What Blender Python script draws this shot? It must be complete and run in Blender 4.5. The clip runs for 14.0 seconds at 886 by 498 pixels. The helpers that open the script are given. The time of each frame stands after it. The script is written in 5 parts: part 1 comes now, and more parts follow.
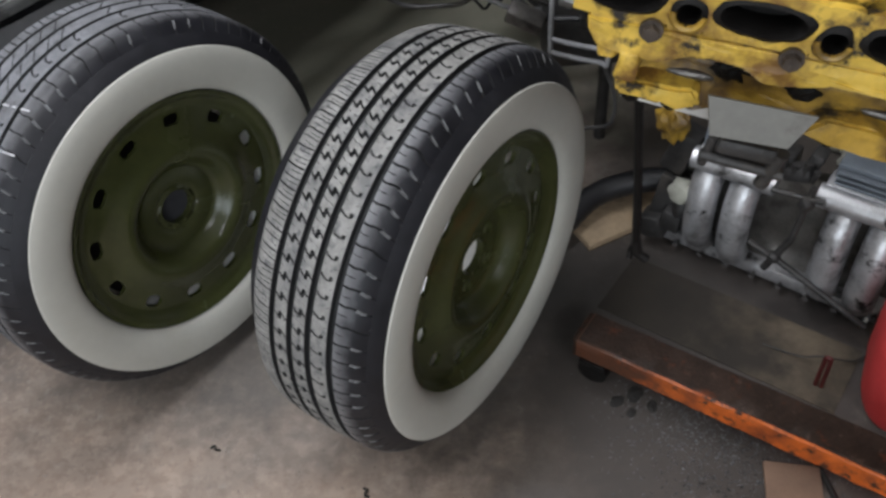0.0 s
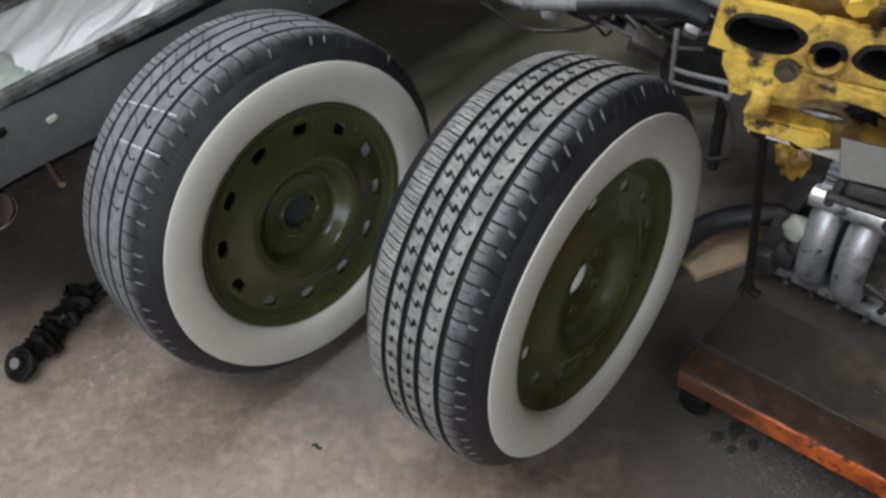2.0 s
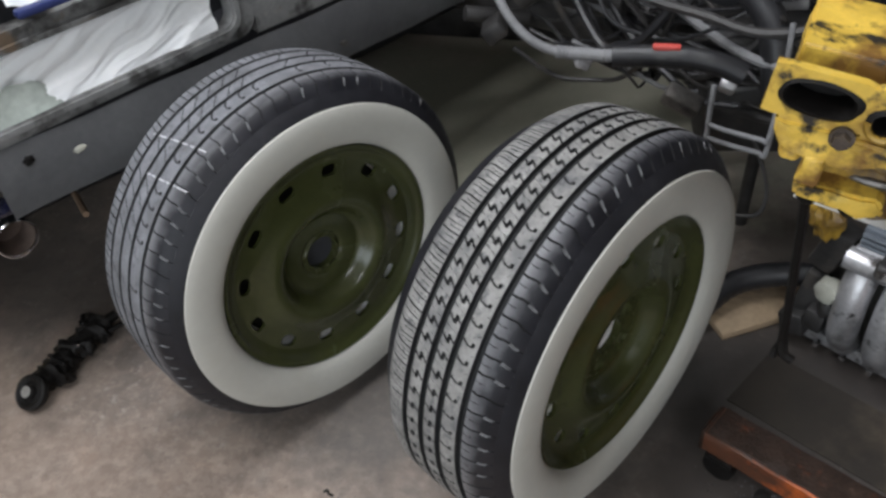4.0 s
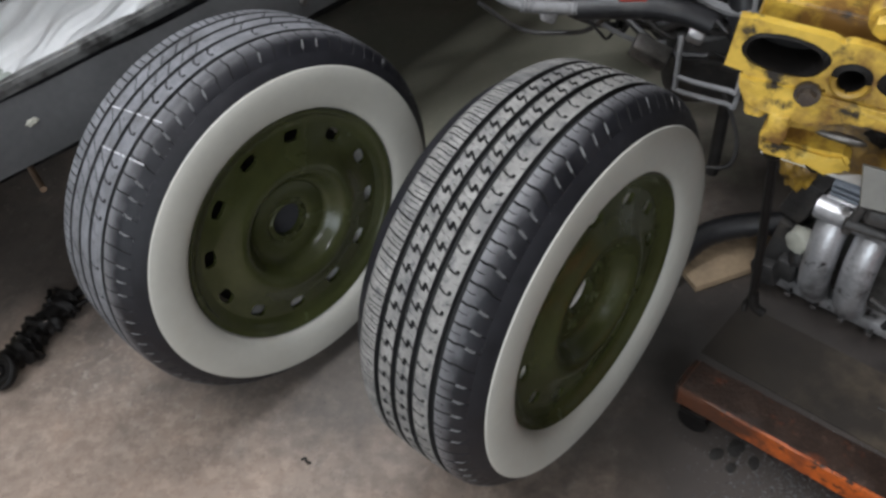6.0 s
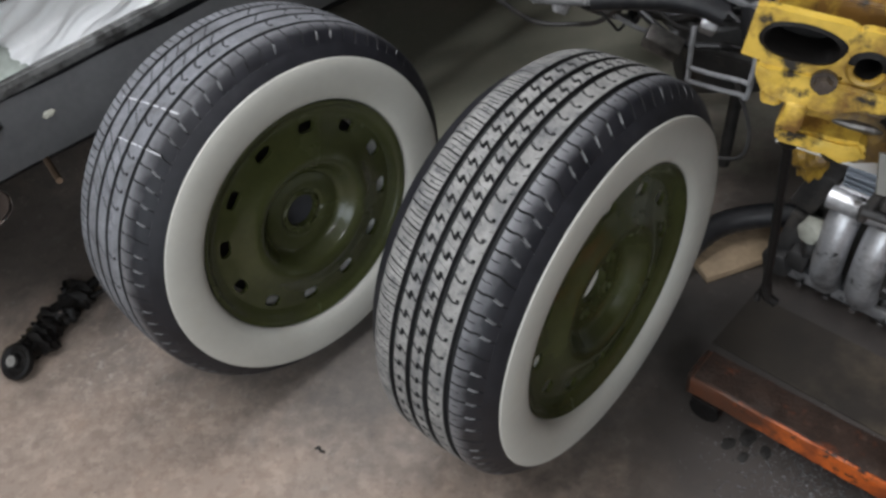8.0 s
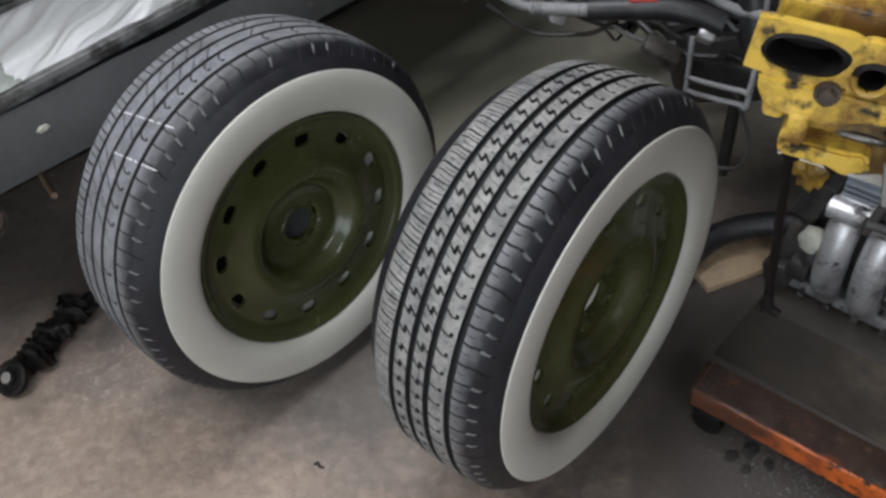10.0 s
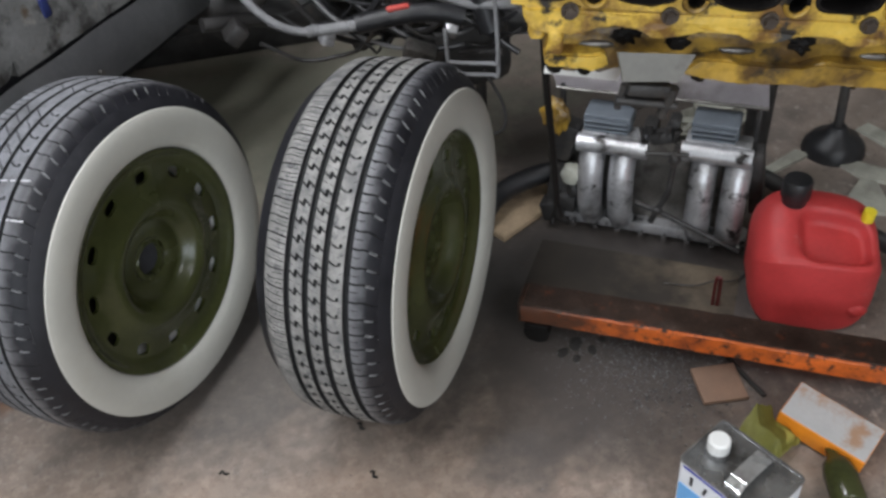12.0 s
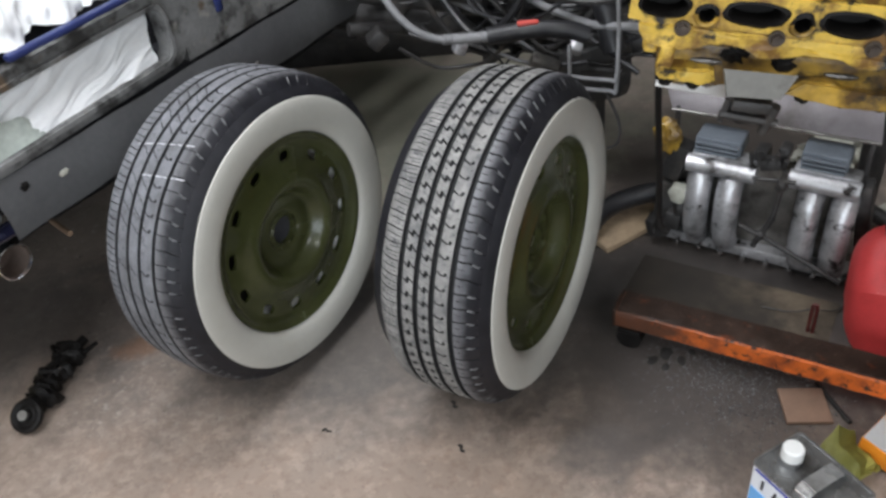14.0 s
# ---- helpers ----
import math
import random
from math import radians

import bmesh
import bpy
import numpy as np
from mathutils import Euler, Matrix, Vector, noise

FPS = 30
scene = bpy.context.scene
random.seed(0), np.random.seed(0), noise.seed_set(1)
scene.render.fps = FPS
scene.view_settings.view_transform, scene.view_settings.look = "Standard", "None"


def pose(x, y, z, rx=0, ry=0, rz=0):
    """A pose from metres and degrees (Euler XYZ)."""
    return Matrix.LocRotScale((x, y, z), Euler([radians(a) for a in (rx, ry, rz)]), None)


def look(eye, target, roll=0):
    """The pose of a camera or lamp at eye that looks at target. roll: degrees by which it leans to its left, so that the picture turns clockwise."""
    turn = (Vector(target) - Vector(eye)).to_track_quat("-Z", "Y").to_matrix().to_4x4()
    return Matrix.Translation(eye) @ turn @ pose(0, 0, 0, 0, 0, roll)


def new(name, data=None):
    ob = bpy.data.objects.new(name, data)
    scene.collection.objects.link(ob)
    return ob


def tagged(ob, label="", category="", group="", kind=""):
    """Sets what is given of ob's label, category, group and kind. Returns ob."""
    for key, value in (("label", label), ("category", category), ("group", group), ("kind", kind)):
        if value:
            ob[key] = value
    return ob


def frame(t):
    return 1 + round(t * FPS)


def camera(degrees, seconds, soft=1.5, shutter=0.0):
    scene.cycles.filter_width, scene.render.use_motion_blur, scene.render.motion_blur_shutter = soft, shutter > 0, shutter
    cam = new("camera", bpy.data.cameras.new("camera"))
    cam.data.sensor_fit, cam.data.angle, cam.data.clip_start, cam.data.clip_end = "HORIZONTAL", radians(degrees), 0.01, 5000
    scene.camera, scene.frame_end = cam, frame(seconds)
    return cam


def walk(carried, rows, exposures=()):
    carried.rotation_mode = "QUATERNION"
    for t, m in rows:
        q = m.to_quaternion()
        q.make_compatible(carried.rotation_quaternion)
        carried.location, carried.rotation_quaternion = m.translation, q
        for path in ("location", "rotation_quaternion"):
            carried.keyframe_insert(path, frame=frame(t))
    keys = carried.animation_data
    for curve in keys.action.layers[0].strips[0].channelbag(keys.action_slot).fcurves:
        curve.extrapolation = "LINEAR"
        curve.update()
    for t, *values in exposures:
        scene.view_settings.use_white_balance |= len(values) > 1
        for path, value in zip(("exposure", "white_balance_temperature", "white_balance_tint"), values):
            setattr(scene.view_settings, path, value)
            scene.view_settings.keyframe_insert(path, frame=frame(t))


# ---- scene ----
cam = camera(55.7, 14.0, soft=2.9)
PATH = [
    (0, (0.067, 0.161, 1.289), (0.002, 1.566, -0.133), -6.2),
    (0.5, (0.088, 0.162, 1.29), (-0.017, 1.557, -0.139), -8.3),
    (1, (0.071, 0.154, 1.299), (-0.136, 1.538, -0.13), -10.1),
    (1.5, (0.052, 0.144, 1.309), (-0.188, 1.58, -0.063), -8.9),
    (2, (0.04, 0.141, 1.316), (-0.241, 1.565, -0.06), -8.2),
    (2.5, (0.004, 0.136, 1.332), (-0.489, 1.535, -0.01), -7.4),
    (3, (-0.012, 0.112, 1.338), (-0.579, 1.537, 0.054), -7.5),
    (3.5, (0.0, 0.142, 1.317), (-0.36, 1.622, 0.021), -5.6),
    (6, (0.026, 0.198, 1.312), (-0.232, 1.606, -0.084), -7.2),
    (6.5, (0.021, 0.194, 1.307), (-0.256, 1.586, -0.102), -7.8),
    (7, (0.014, 0.187, 1.309), (-0.26, 1.579, -0.101), -7.8),
    (9.5, (0.021, 0.194, 1.318), (-0.254, 1.601, -0.077), -7.6),
    (10, (0.012, 0.2, 1.312), (-0.255, 1.612, -0.08), -7.9),
    (10.5, (-0.07, 0.196, 1.307), (-0.134, 1.636, -0.08), -4.9),
    (11, (-0.168, 0.176, 1.327), (0.09, 1.544, -0.109), -7.3),
    (11.5, (-0.196, 0.103, 1.336), (0.235, 1.464, -0.065), -5.8),
    (12, (-0.153, -0.075, 1.358), (0.163, 1.393, 0.036), -7.4),
    (12.5, (-0.135, -0.218, 1.364), (-0.02, 1.305, 0.073), -8.2),
    (13, (-0.157, -0.212, 1.377), (-0.08, 1.318, 0.092), -7.7),
    (13.5, (-0.177, -0.212, 1.38), (-0.112, 1.328, 0.105), -7.6),
    (14, (-0.175, -0.215, 1.39), (-0.1, 1.346, 0.142), -7.6),
]
EXPOSURES = [(0, 0.1), (1.5, 0.1), (3, 0.25), (3.7, 0.18), (6, 0.12), (10, 0.13), (11.5, 0.15), (12, 0.24), (14, 0.38)]
walk(cam, [(t, look(eye, target, roll)) for t, eye, target, roll in PATH], EXPOSURES)

# ---- light ----
world = bpy.data.worlds.new("world")
scene.world = world
world.use_nodes = True
world.node_tree.nodes["Background"].inputs[0].default_value = (0.75, 0.82, 1.0, 1)
world.node_tree.nodes["Background"].inputs[1].default_value = 0.012


def area_lamp(name, m, sx, sy, watts, colour):
    d = bpy.data.lights.new(name, "AREA")
    d.shape, d.size, d.size_y, d.energy, d.color = "RECTANGLE", sx, sy, watts, colour
    ob = new(name, d)
    ob.matrix_world = m
    return ob


# Assumed lamps out of view, spread to soften shadows and brighten the back.
TUBES = [(-1.1, -0.05, 13), (-0.95, 0.65, 21), (-0.30, 1.50, 20), (0.75, -1.4, 27)]
for x, y, watts in TUBES:
    area_lamp("added_tube_light", pose(x, y, 2.44, 0, 0, 20), 1.2, 0.16, watts, (0.91, 0.94, 1.0))
# Assumed daylight from behind the camera, added to brighten fronts of things.
area_lamp("assumed_door_light", look((-0.9, -2.98, 1.15), (-0.5, 0.0, 0.75)), 2.3, 1.9, 57, (0.84, 0.92, 1.0))


# ---- materials ----
def mat(name, col, rough=0.6, metal=0.0, scale=12.0, vary=0.25, bump=0.25, stain=None, spec=0.5, coat=0.0, rvary=0.12, island=0.0):
    """stain: (colour, scale, from, to) mixes a second colour in by noise."""
    m = bpy.data.materials.new(name)
    m.use_nodes = True
    nt = m.node_tree
    b = nt.nodes["Principled BSDF"]
    tc = nt.nodes.new("ShaderNodeTexCoord")
    n1 = nt.nodes.new("ShaderNodeTexNoise")
    n1.inputs["Scale"].default_value, n1.inputs["Detail"].default_value = scale, 6
    n2 = nt.nodes.new("ShaderNodeTexNoise")
    n2.inputs["Scale"].default_value, n2.inputs["Detail"].default_value = scale * 9, 4
    for n in (n1, n2):
        nt.links.new(tc.outputs["Object"], n.inputs["Vector"])
    add = nt.nodes.new("ShaderNodeMath")
    add.operation = "MULTIPLY_ADD"
    nt.links.new(n2.outputs[0], add.inputs[0])
    add.inputs[1].default_value = 0.5
    nt.links.new(n1.outputs[0], add.inputs[2])
    ramp = nt.nodes.new("ShaderNodeMapRange")
    ramp.inputs[1].default_value, ramp.inputs[2].default_value = 0.45, 1.05
    nt.links.new(add.outputs[0], ramp.inputs[0])
    mix = nt.nodes.new("ShaderNodeMix")
    mix.data_type = "RGBA"
    mix.inputs[6].default_value = (*[c * (1 - vary) for c in col], 1)
    mix.inputs[7].default_value = (*[min(1, c * (1 + vary)) for c in col], 1)
    nt.links.new(ramp.outputs[0], mix.inputs[0])
    out = mix.outputs[2]
    for k, st in enumerate(stain if isinstance(stain, list) else [stain] if stain else []):
        scol, ssc, lo, hi = st
        n3 = nt.nodes.new("ShaderNodeTexNoise")
        n3.noise_dimensions = "4D"
        n3.inputs["W"].default_value = 3.7 * (k + 1)
        n3.inputs["Scale"].default_value, n3.inputs["Detail"].default_value, n3.inputs["Roughness"].default_value = ssc, 7, 0.62
        nt.links.new(tc.outputs["Object"], n3.inputs["Vector"])
        mr = nt.nodes.new("ShaderNodeMapRange")
        mr.inputs[1].default_value, mr.inputs[2].default_value = lo, hi
        nt.links.new(n3.outputs[0], mr.inputs[0])
        m2 = nt.nodes.new("ShaderNodeMix")
        m2.data_type = "RGBA"
        nt.links.new(mr.outputs[0], m2.inputs[0])
        nt.links.new(out, m2.inputs[6])
        m2.inputs[7].default_value = (*scol, 1)
        out = m2.outputs[2]
    if island:
        ge = nt.nodes.new("ShaderNodeNewGeometry")
        hs = nt.nodes.new("ShaderNodeHueSaturation")
        mr = nt.nodes.new("ShaderNodeMapRange")
        mr.inputs[3].default_value, mr.inputs[4].default_value = 1 - island, 1 + island
        nt.links.new(ge.outputs["Random Per Island"], mr.inputs[0])
        nt.links.new(mr.outputs[0], hs.inputs["Value"])
        nt.links.new(out, hs.inputs["Color"])
        out = hs.outputs[0]
    nt.links.new(out, b.inputs["Base Color"])
    rr = nt.nodes.new("ShaderNodeMapRange")
    rr.inputs[3].default_value, rr.inputs[4].default_value = max(0.02, rough - rvary), min(1, rough + rvary)
    nt.links.new(n1.outputs[0], rr.inputs[0])
    nt.links.new(rr.outputs[0], b.inputs["Roughness"])
    b.inputs["Metallic"].default_value = metal
    b.inputs["Specular IOR Level"].default_value = spec
    b.inputs["Coat Weight"].default_value = coat
    bp = nt.nodes.new("ShaderNodeBump")
    bp.inputs["Strength"].default_value, bp.inputs["Distance"].default_value = bump, 0.004 if bump < 0.85 else 0.02
    nt.links.new(add.outputs[0], bp.inputs["Height"])
    nt.links.new(bp.outputs[0], b.inputs["Normal"])
    return m


M_FLOOR = mat("concrete", (0.262, 0.214, 0.180), 0.62, scale=3.0, vary=0.3, bump=0.35,
              stain=[((0.125, 0.108, 0.098), 3.4, 0.50, 0.72), ((0.30, 0.265, 0.235), 12, 0.58, 0.75), ((0.07, 0.06, 0.055), 26, 0.65, 0.73),
                     ((0.15, 0.122, 0.105), 60, 0.60, 0.74), ((0.36, 0.315, 0.275), 42, 0.57, 0.66), ((0.075, 0.064, 0.057), 75, 0.60, 0.68), ((0.42, 0.37, 0.33), 130, 0.61, 0.68)])


def stain_or_shade(m, centre, radius, colour, wobble, scale, amount=1.0):
    """A stain, or shade put into the colour, of its own shape on a surface, round a place in the plan."""
    nt = m.node_tree
    b = nt.nodes["Principled BSDF"]
    was = b.inputs["Base Color"].links[0].from_socket
    tc = nt.nodes.new("ShaderNodeTexCoord")
    d = nt.nodes.new("ShaderNodeVectorMath")
    d.operation = "DISTANCE"
    mp = nt.nodes.new("ShaderNodeVectorMath")
    mp.operation = "DIVIDE"
    mp.inputs[1].default_value = (radius[0], radius[1], 1)
    nt.links.new(tc.outputs["Object"], mp.inputs[0])
    nt.links.new(mp.outputs[0], d.inputs[0])
    d.inputs[1].default_value = (centre[0] / radius[0], centre[1] / radius[1], 0)
    n = nt.nodes.new("ShaderNodeTexNoise")
    n.inputs["Scale"].default_value, n.inputs["Detail"].default_value, n.inputs["Roughness"].default_value = scale, 8, 0.65
    nt.links.new(tc.outputs["Object"], n.inputs["Vector"])
    a = nt.nodes.new("ShaderNodeMath")
    a.operation = "MULTIPLY_ADD"
    a.inputs[1].default_value = wobble
    nt.links.new(n.outputs[0], a.inputs[0])
    nt.links.new(d.outputs["Value"], a.inputs[2])
    r = nt.nodes.new("ShaderNodeMapRange")
    r.inputs[1].default_value, r.inputs[2].default_value = 0.55 + 0.5 * wobble, 1.15 + 0.5 * wobble
    r.inputs[3].default_value, r.inputs[4].default_value = amount, 0
    nt.links.new(a.outputs[0], r.inputs[0])
    x = nt.nodes.new("ShaderNodeMix")
    x.data_type = "RGBA"
    nt.links.new(r.outputs[0], x.inputs[0])
    nt.links.new(was, x.inputs[6])
    x.inputs[7].default_value = (*colour, 1)
    nt.links.new(x.outputs[2], b.inputs["Base Color"])


stain_or_shade(M_FLOOR, (-0.55, 0.60), (1.0, 0.42), (0.385, 0.275, 0.208), 2.2, 4.0, 0.85)
stain_or_shade(M_FLOOR, (-1.35, 0.9), (0.5, 0.5), (0.36, 0.275, 0.222), 2.4, 7.0, 0.75)
stain_or_shade(M_FLOOR, (-0.6, 0.65), (1.2, 0.45), (0.19, 0.145, 0.118), 3.5, 9.0, 0.4)
stain_or_shade(M_FLOOR, (-0.6, 0.65), (1.2, 0.45), (0.48, 0.39, 0.315), 7.0, 45.0, 0.26)
stain_or_shade(M_FLOOR, (-0.6, 0.7), (1.3, 0.55), (0.12, 0.092, 0.074), 8.0, 26.0, 0.25)
# Oil by the stand, deepened with the right wheel's shadow in the colour.
stain_or_shade(M_FLOOR, (0.50, 1.02), (0.46, 0.38), (0.055, 0.046, 0.042), 1.6, 6.0, 0.92)
stain_or_shade(M_FLOOR, (0.30, 0.95), (0.30, 0.26), (0.06, 0.05, 0.044), 1.8, 9.0, 0.7)
stain_or_shade(M_FLOOR, (0.58, 1.26), (0.30, 0.18), (0.03, 0.026, 0.024), 1.4, 9.0, 0.85)
stain_or_shade(M_FLOOR, (0.12, 0.80), (0.10, 0.07), (0.10, 0.09, 0.085), 1.8, 11.0, 0.45)
stain_or_shade(M_FLOOR, (-0.865, 1.335), (0.07, 0.045), (0.26, 0.13, 0.07), 2.0, 14.0, 0.55)
# Shade under the engine, behind the manifold, put into the floor colour.
stain_or_shade(M_FLOOR, (0.75, 1.75), (0.5, 0.4), (0.05, 0.043, 0.038), 1.2, 7.0, 0.85)
# Oil and the right wheel's cast shadow, painted as one dark patch.
stain_or_shade(M_FLOOR, (0.34, 1.30), (0.22, 0.25), (0.035, 0.03, 0.027), 1.0, 8.0, 0.85)
# Soft shade between the two wheels, painted on the floor.
stain_or_shade(M_FLOOR, (-0.2, 1.25), (0.5, 0.3), (0.085, 0.08, 0.075), 1.6, 5.0, 0.75)
# Greenish far floor, painted paler to make up for weak light there.
stain_or_shade(M_FLOOR, (-0.2, 2.25), (0.9, 0.6), (0.20, 0.205, 0.155), 1.6, 6.0, 0.75)
# Shade under the car's tail and beside the bag, painted dark.
stain_or_shade(M_FLOOR, (-1.25, 1.5), (0.35, 0.25), (0.05, 0.047, 0.045), 1.2, 8.0, 0.6)
M_WALL = mat("block_wall", (0.36, 0.35, 0.32), 0.9, scale=4, vary=0.2)
M_CEIL = mat("ceiling_board", (0.6, 0.58, 0.54), 0.9, scale=4, vary=0.1)
M_TREAD = mat("dusty_tread", (0.23, 0.225, 0.215), 0.8, scale=30, vary=0.4, bump=0.45, stain=[((0.10, 0.10, 0.105), 18, 0.5, 0.72), ((0.09, 0.09, 0.095), 60, 0.54, 0.66)])
# Copy of the tread for the left tyre, cool daylight tinted into it.
M_TREADBLUE = mat("daylit_blue_tread", (0.165, 0.168, 0.182), 0.8, scale=30, vary=0.4, bump=0.45, stain=[((0.10, 0.10, 0.105), 18, 0.5, 0.72), ((0.09, 0.09, 0.095), 60, 0.54, 0.66)])
M_RUBBER = mat("black_rubber", (0.013, 0.013, 0.016), 0.5, scale=40, vary=0.3, bump=0.15, stain=((0.03, 0.03, 0.034), 18, 0.55, 0.85), spec=0.25)
M_SHOULDER = mat("worn_shoulder_rubber", (0.009, 0.009, 0.012), 0.46, scale=25, vary=0.35, bump=0.2, stain=((0.02, 0.02, 0.024), 10, 0.45, 0.7), spec=0.3)


def dust_to(m, colour, x0, x1):
    """Road dust worn on near one end of the object's x, fading out unevenly."""
    nt = m.node_tree
    b = nt.nodes["Principled BSDF"]
    was = b.inputs["Base Color"].links[0].from_socket
    tc, sp = nt.nodes.new("ShaderNodeTexCoord"), nt.nodes.new("ShaderNodeSeparateXYZ")
    nz, ad, mr = nt.nodes.new("ShaderNodeTexNoise"), nt.nodes.new("ShaderNodeMath"), nt.nodes.new("ShaderNodeMapRange")
    nz.inputs["Scale"].default_value, nz.inputs["Detail"].default_value = 45, 5
    ad.operation = "MULTIPLY_ADD"
    ad.inputs[1].default_value = 0.02
    nt.links.new(tc.outputs["Object"], sp.inputs[0])
    nt.links.new(tc.outputs["Object"], nz.inputs["Vector"])
    nt.links.new(nz.outputs[0], ad.inputs[0])
    nt.links.new(sp.outputs[0], ad.inputs[2])
    mr.inputs[1].default_value, mr.inputs[2].default_value = x0 + 0.01, x1 + 0.01
    mr.inputs[3].default_value, mr.inputs[4].default_value = 0.9, 0.0
    nt.links.new(ad.outputs[0], mr.inputs[0])
    x = nt.nodes.new("ShaderNodeMix")
    x.data_type = "RGBA"
    nt.links.new(mr.outputs[0], x.inputs[0])
    nt.links.new(was, x.inputs[6])
    x.inputs[7].default_value = (*colour, 1)
    nt.links.new(x.outputs[2], b.inputs["Base Color"])


dust_to(M_SHOULDER, (0.18, 0.18, 0.19), -0.030, -0.007)
# Dust-free black rubber, darkened further for the shade inside the cuts.
M_GROOVE = mat("shaded_groove_rubber", (0.010, 0.010, 0.011), 0.85, scale=40, vary=0.3)
M_BARREL = mat("silver_paint", (0.78, 0.78, 0.75), 0.45, scale=12, vary=0.1, stain=((0.5, 0.48, 0.42), 8, 0.55, 0.8))
M_WHITE = mat("whitewall_rubber", (0.465, 0.457, 0.414), 0.55, scale=9, vary=0.06, bump=0.06, stain=((0.42, 0.40, 0.34), 7, 0.55, 0.85))
M_OLIVE = mat("olive_paint", (0.042, 0.047, 0.016), 0.24, scale=10, vary=0.22, bump=0.12, stain=((0.03, 0.032, 0.012), 7, 0.5, 0.75))
# Pale colour for the light caught by raised rib ends on the shoulder.
M_GLINT = mat("rib_end_glint", (0.24, 0.245, 0.25), 0.8, scale=60, vary=0.6)
M_CHALK = mat("chalk", (0.62, 0.62, 0.64), 0.9, scale=80, vary=0.2)
M_YELLOW = mat("yellow_engine_paint", (0.62, 0.41, 0.06), 0.42, scale=14, vary=0.22, bump=0.5,
               stain=[((0.66, 0.50, 0.14), 30, 0.58, 0.72), ((0.18, 0.09, 0.02), 13, 0.50, 0.62), ((0.02, 0.016, 0.012), 20, 0.545, 0.61)])
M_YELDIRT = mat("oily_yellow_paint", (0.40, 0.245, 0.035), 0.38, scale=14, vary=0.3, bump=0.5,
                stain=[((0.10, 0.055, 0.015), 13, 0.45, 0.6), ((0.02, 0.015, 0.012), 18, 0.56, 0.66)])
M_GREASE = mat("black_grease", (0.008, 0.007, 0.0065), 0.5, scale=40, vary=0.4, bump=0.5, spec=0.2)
M_RUSTBOLT = mat("oily_rusty_bolt", (0.07, 0.055, 0.045), 0.4, 0.5, scale=60, vary=0.5, bump=0.5, stain=((0.16, 0.13, 0.10), 40, 0.55, 0.7))
M_STEEL = mat("dull_steel", (0.24, 0.23, 0.215), 0.42, 0.85, scale=20, vary=0.3, bump=0.25, stain=((0.06, 0.05, 0.045), 14, 0.5, 0.7))
M_DARK = mat("dark_steel", (0.045, 0.043, 0.042), 0.5, 0.3, scale=20, vary=0.5, bump=0.4, stain=((0.10, 0.085, 0.07), 12, 0.55, 0.75))
M_ALU = mat("cast_aluminium", (0.56, 0.56, 0.575), 0.40, 0.7, scale=18, vary=0.25, bump=0.4, stain=[((0.16, 0.155, 0.15), 11, 0.50, 0.66), ((0.035, 0.032, 0.03), 22, 0.56, 0.64)])
M_CHROME = mat("chrome", (0.75, 0.75, 0.76), 0.14, 1.0, scale=20, vary=0.08, bump=0.05, stain=((0.25, 0.2, 0.15), 20, 0.6, 0.75))
M_DULLPLATE = mat("dull_plate", (0.15, 0.145, 0.13), 0.55, 0.1, scale=14, vary=0.2, bump=0.2, stain=((0.08, 0.07, 0.06), 16, 0.58, 0.7))
M_PAN = mat("pan_metal", (0.34, 0.31, 0.32), 0.4, 0.1, scale=10, vary=0.15, bump=0.1, stain=((0.14, 0.12, 0.11), 8, 0.5, 0.75))
M_BLUEBOX = mat("blue_grey_plastic", (0.14, 0.16, 0.185), 0.45, scale=14, vary=0.2, stain=((0.05, 0.05, 0.05), 9, 0.55, 0.75))
M_ORANGE = mat("orange_paint", (0.60, 0.125, 0.018), 0.5, scale=12, vary=0.3, bump=0.5, stain=[((0.27, 0.06, 0.018), 18, 0.46, 0.62), ((0.035, 0.02, 0.014), 40, 0.54, 0.62)])
M_OILTOP = mat("oily_rust_top", (0.030, 0.018, 0.013), 0.55, scale=18, vary=0.6, bump=0.8, stain=[((0.14, 0.038, 0.015), 22, 0.55, 0.70), ((0.07, 0.042, 0.03), 45, 0.58, 0.66)], spec=0.2)
M_RED = mat("red_plastic", (0.52, 0.045, 0.045), 0.5, scale=14, vary=0.15, bump=0.2, stain=[((0.36, 0.03, 0.03), 6, 0.52, 0.75), ((0.60, 0.22, 0.20), 30, 0.64, 0.72)])
M_REDPAINT = mat("dark_red_paint", (0.085, 0.014, 0.013), 0.5, scale=20, vary=0.3)
M_BLACKPL = mat("black_plastic", (0.018, 0.018, 0.02), 0.42, scale=25, vary=0.3, bump=0.2, stain=((0.07, 0.068, 0.065), 9, 0.55, 0.8))
M_HOSE = mat("grey_cable", (0.20, 0.20, 0.205), 0.6, scale=25, vary=0.3, stain=((0.06, 0.06, 0.06), 10, 0.5, 0.75))
M_TIN = mat("tinplate", (0.30, 0.305, 0.305), 0.28, 0.7, scale=16, vary=0.2, bump=0.2, stain=[((0.15, 0.15, 0.15), 16, 0.46, 0.62), ((0.50, 0.50, 0.50), 30, 0.6, 0.7)])
M_STRAP = mat("bright_tin", (0.68, 0.68, 0.67), 0.3, 0.5, scale=18, vary=0.15, bump=0.2, stain=((0.28, 0.27, 0.26), 12, 0.52, 0.7))
M_LABELW = mat("white_label", (0.72, 0.74, 0.78), 0.45, scale=20, vary=0.05, bump=0.05)
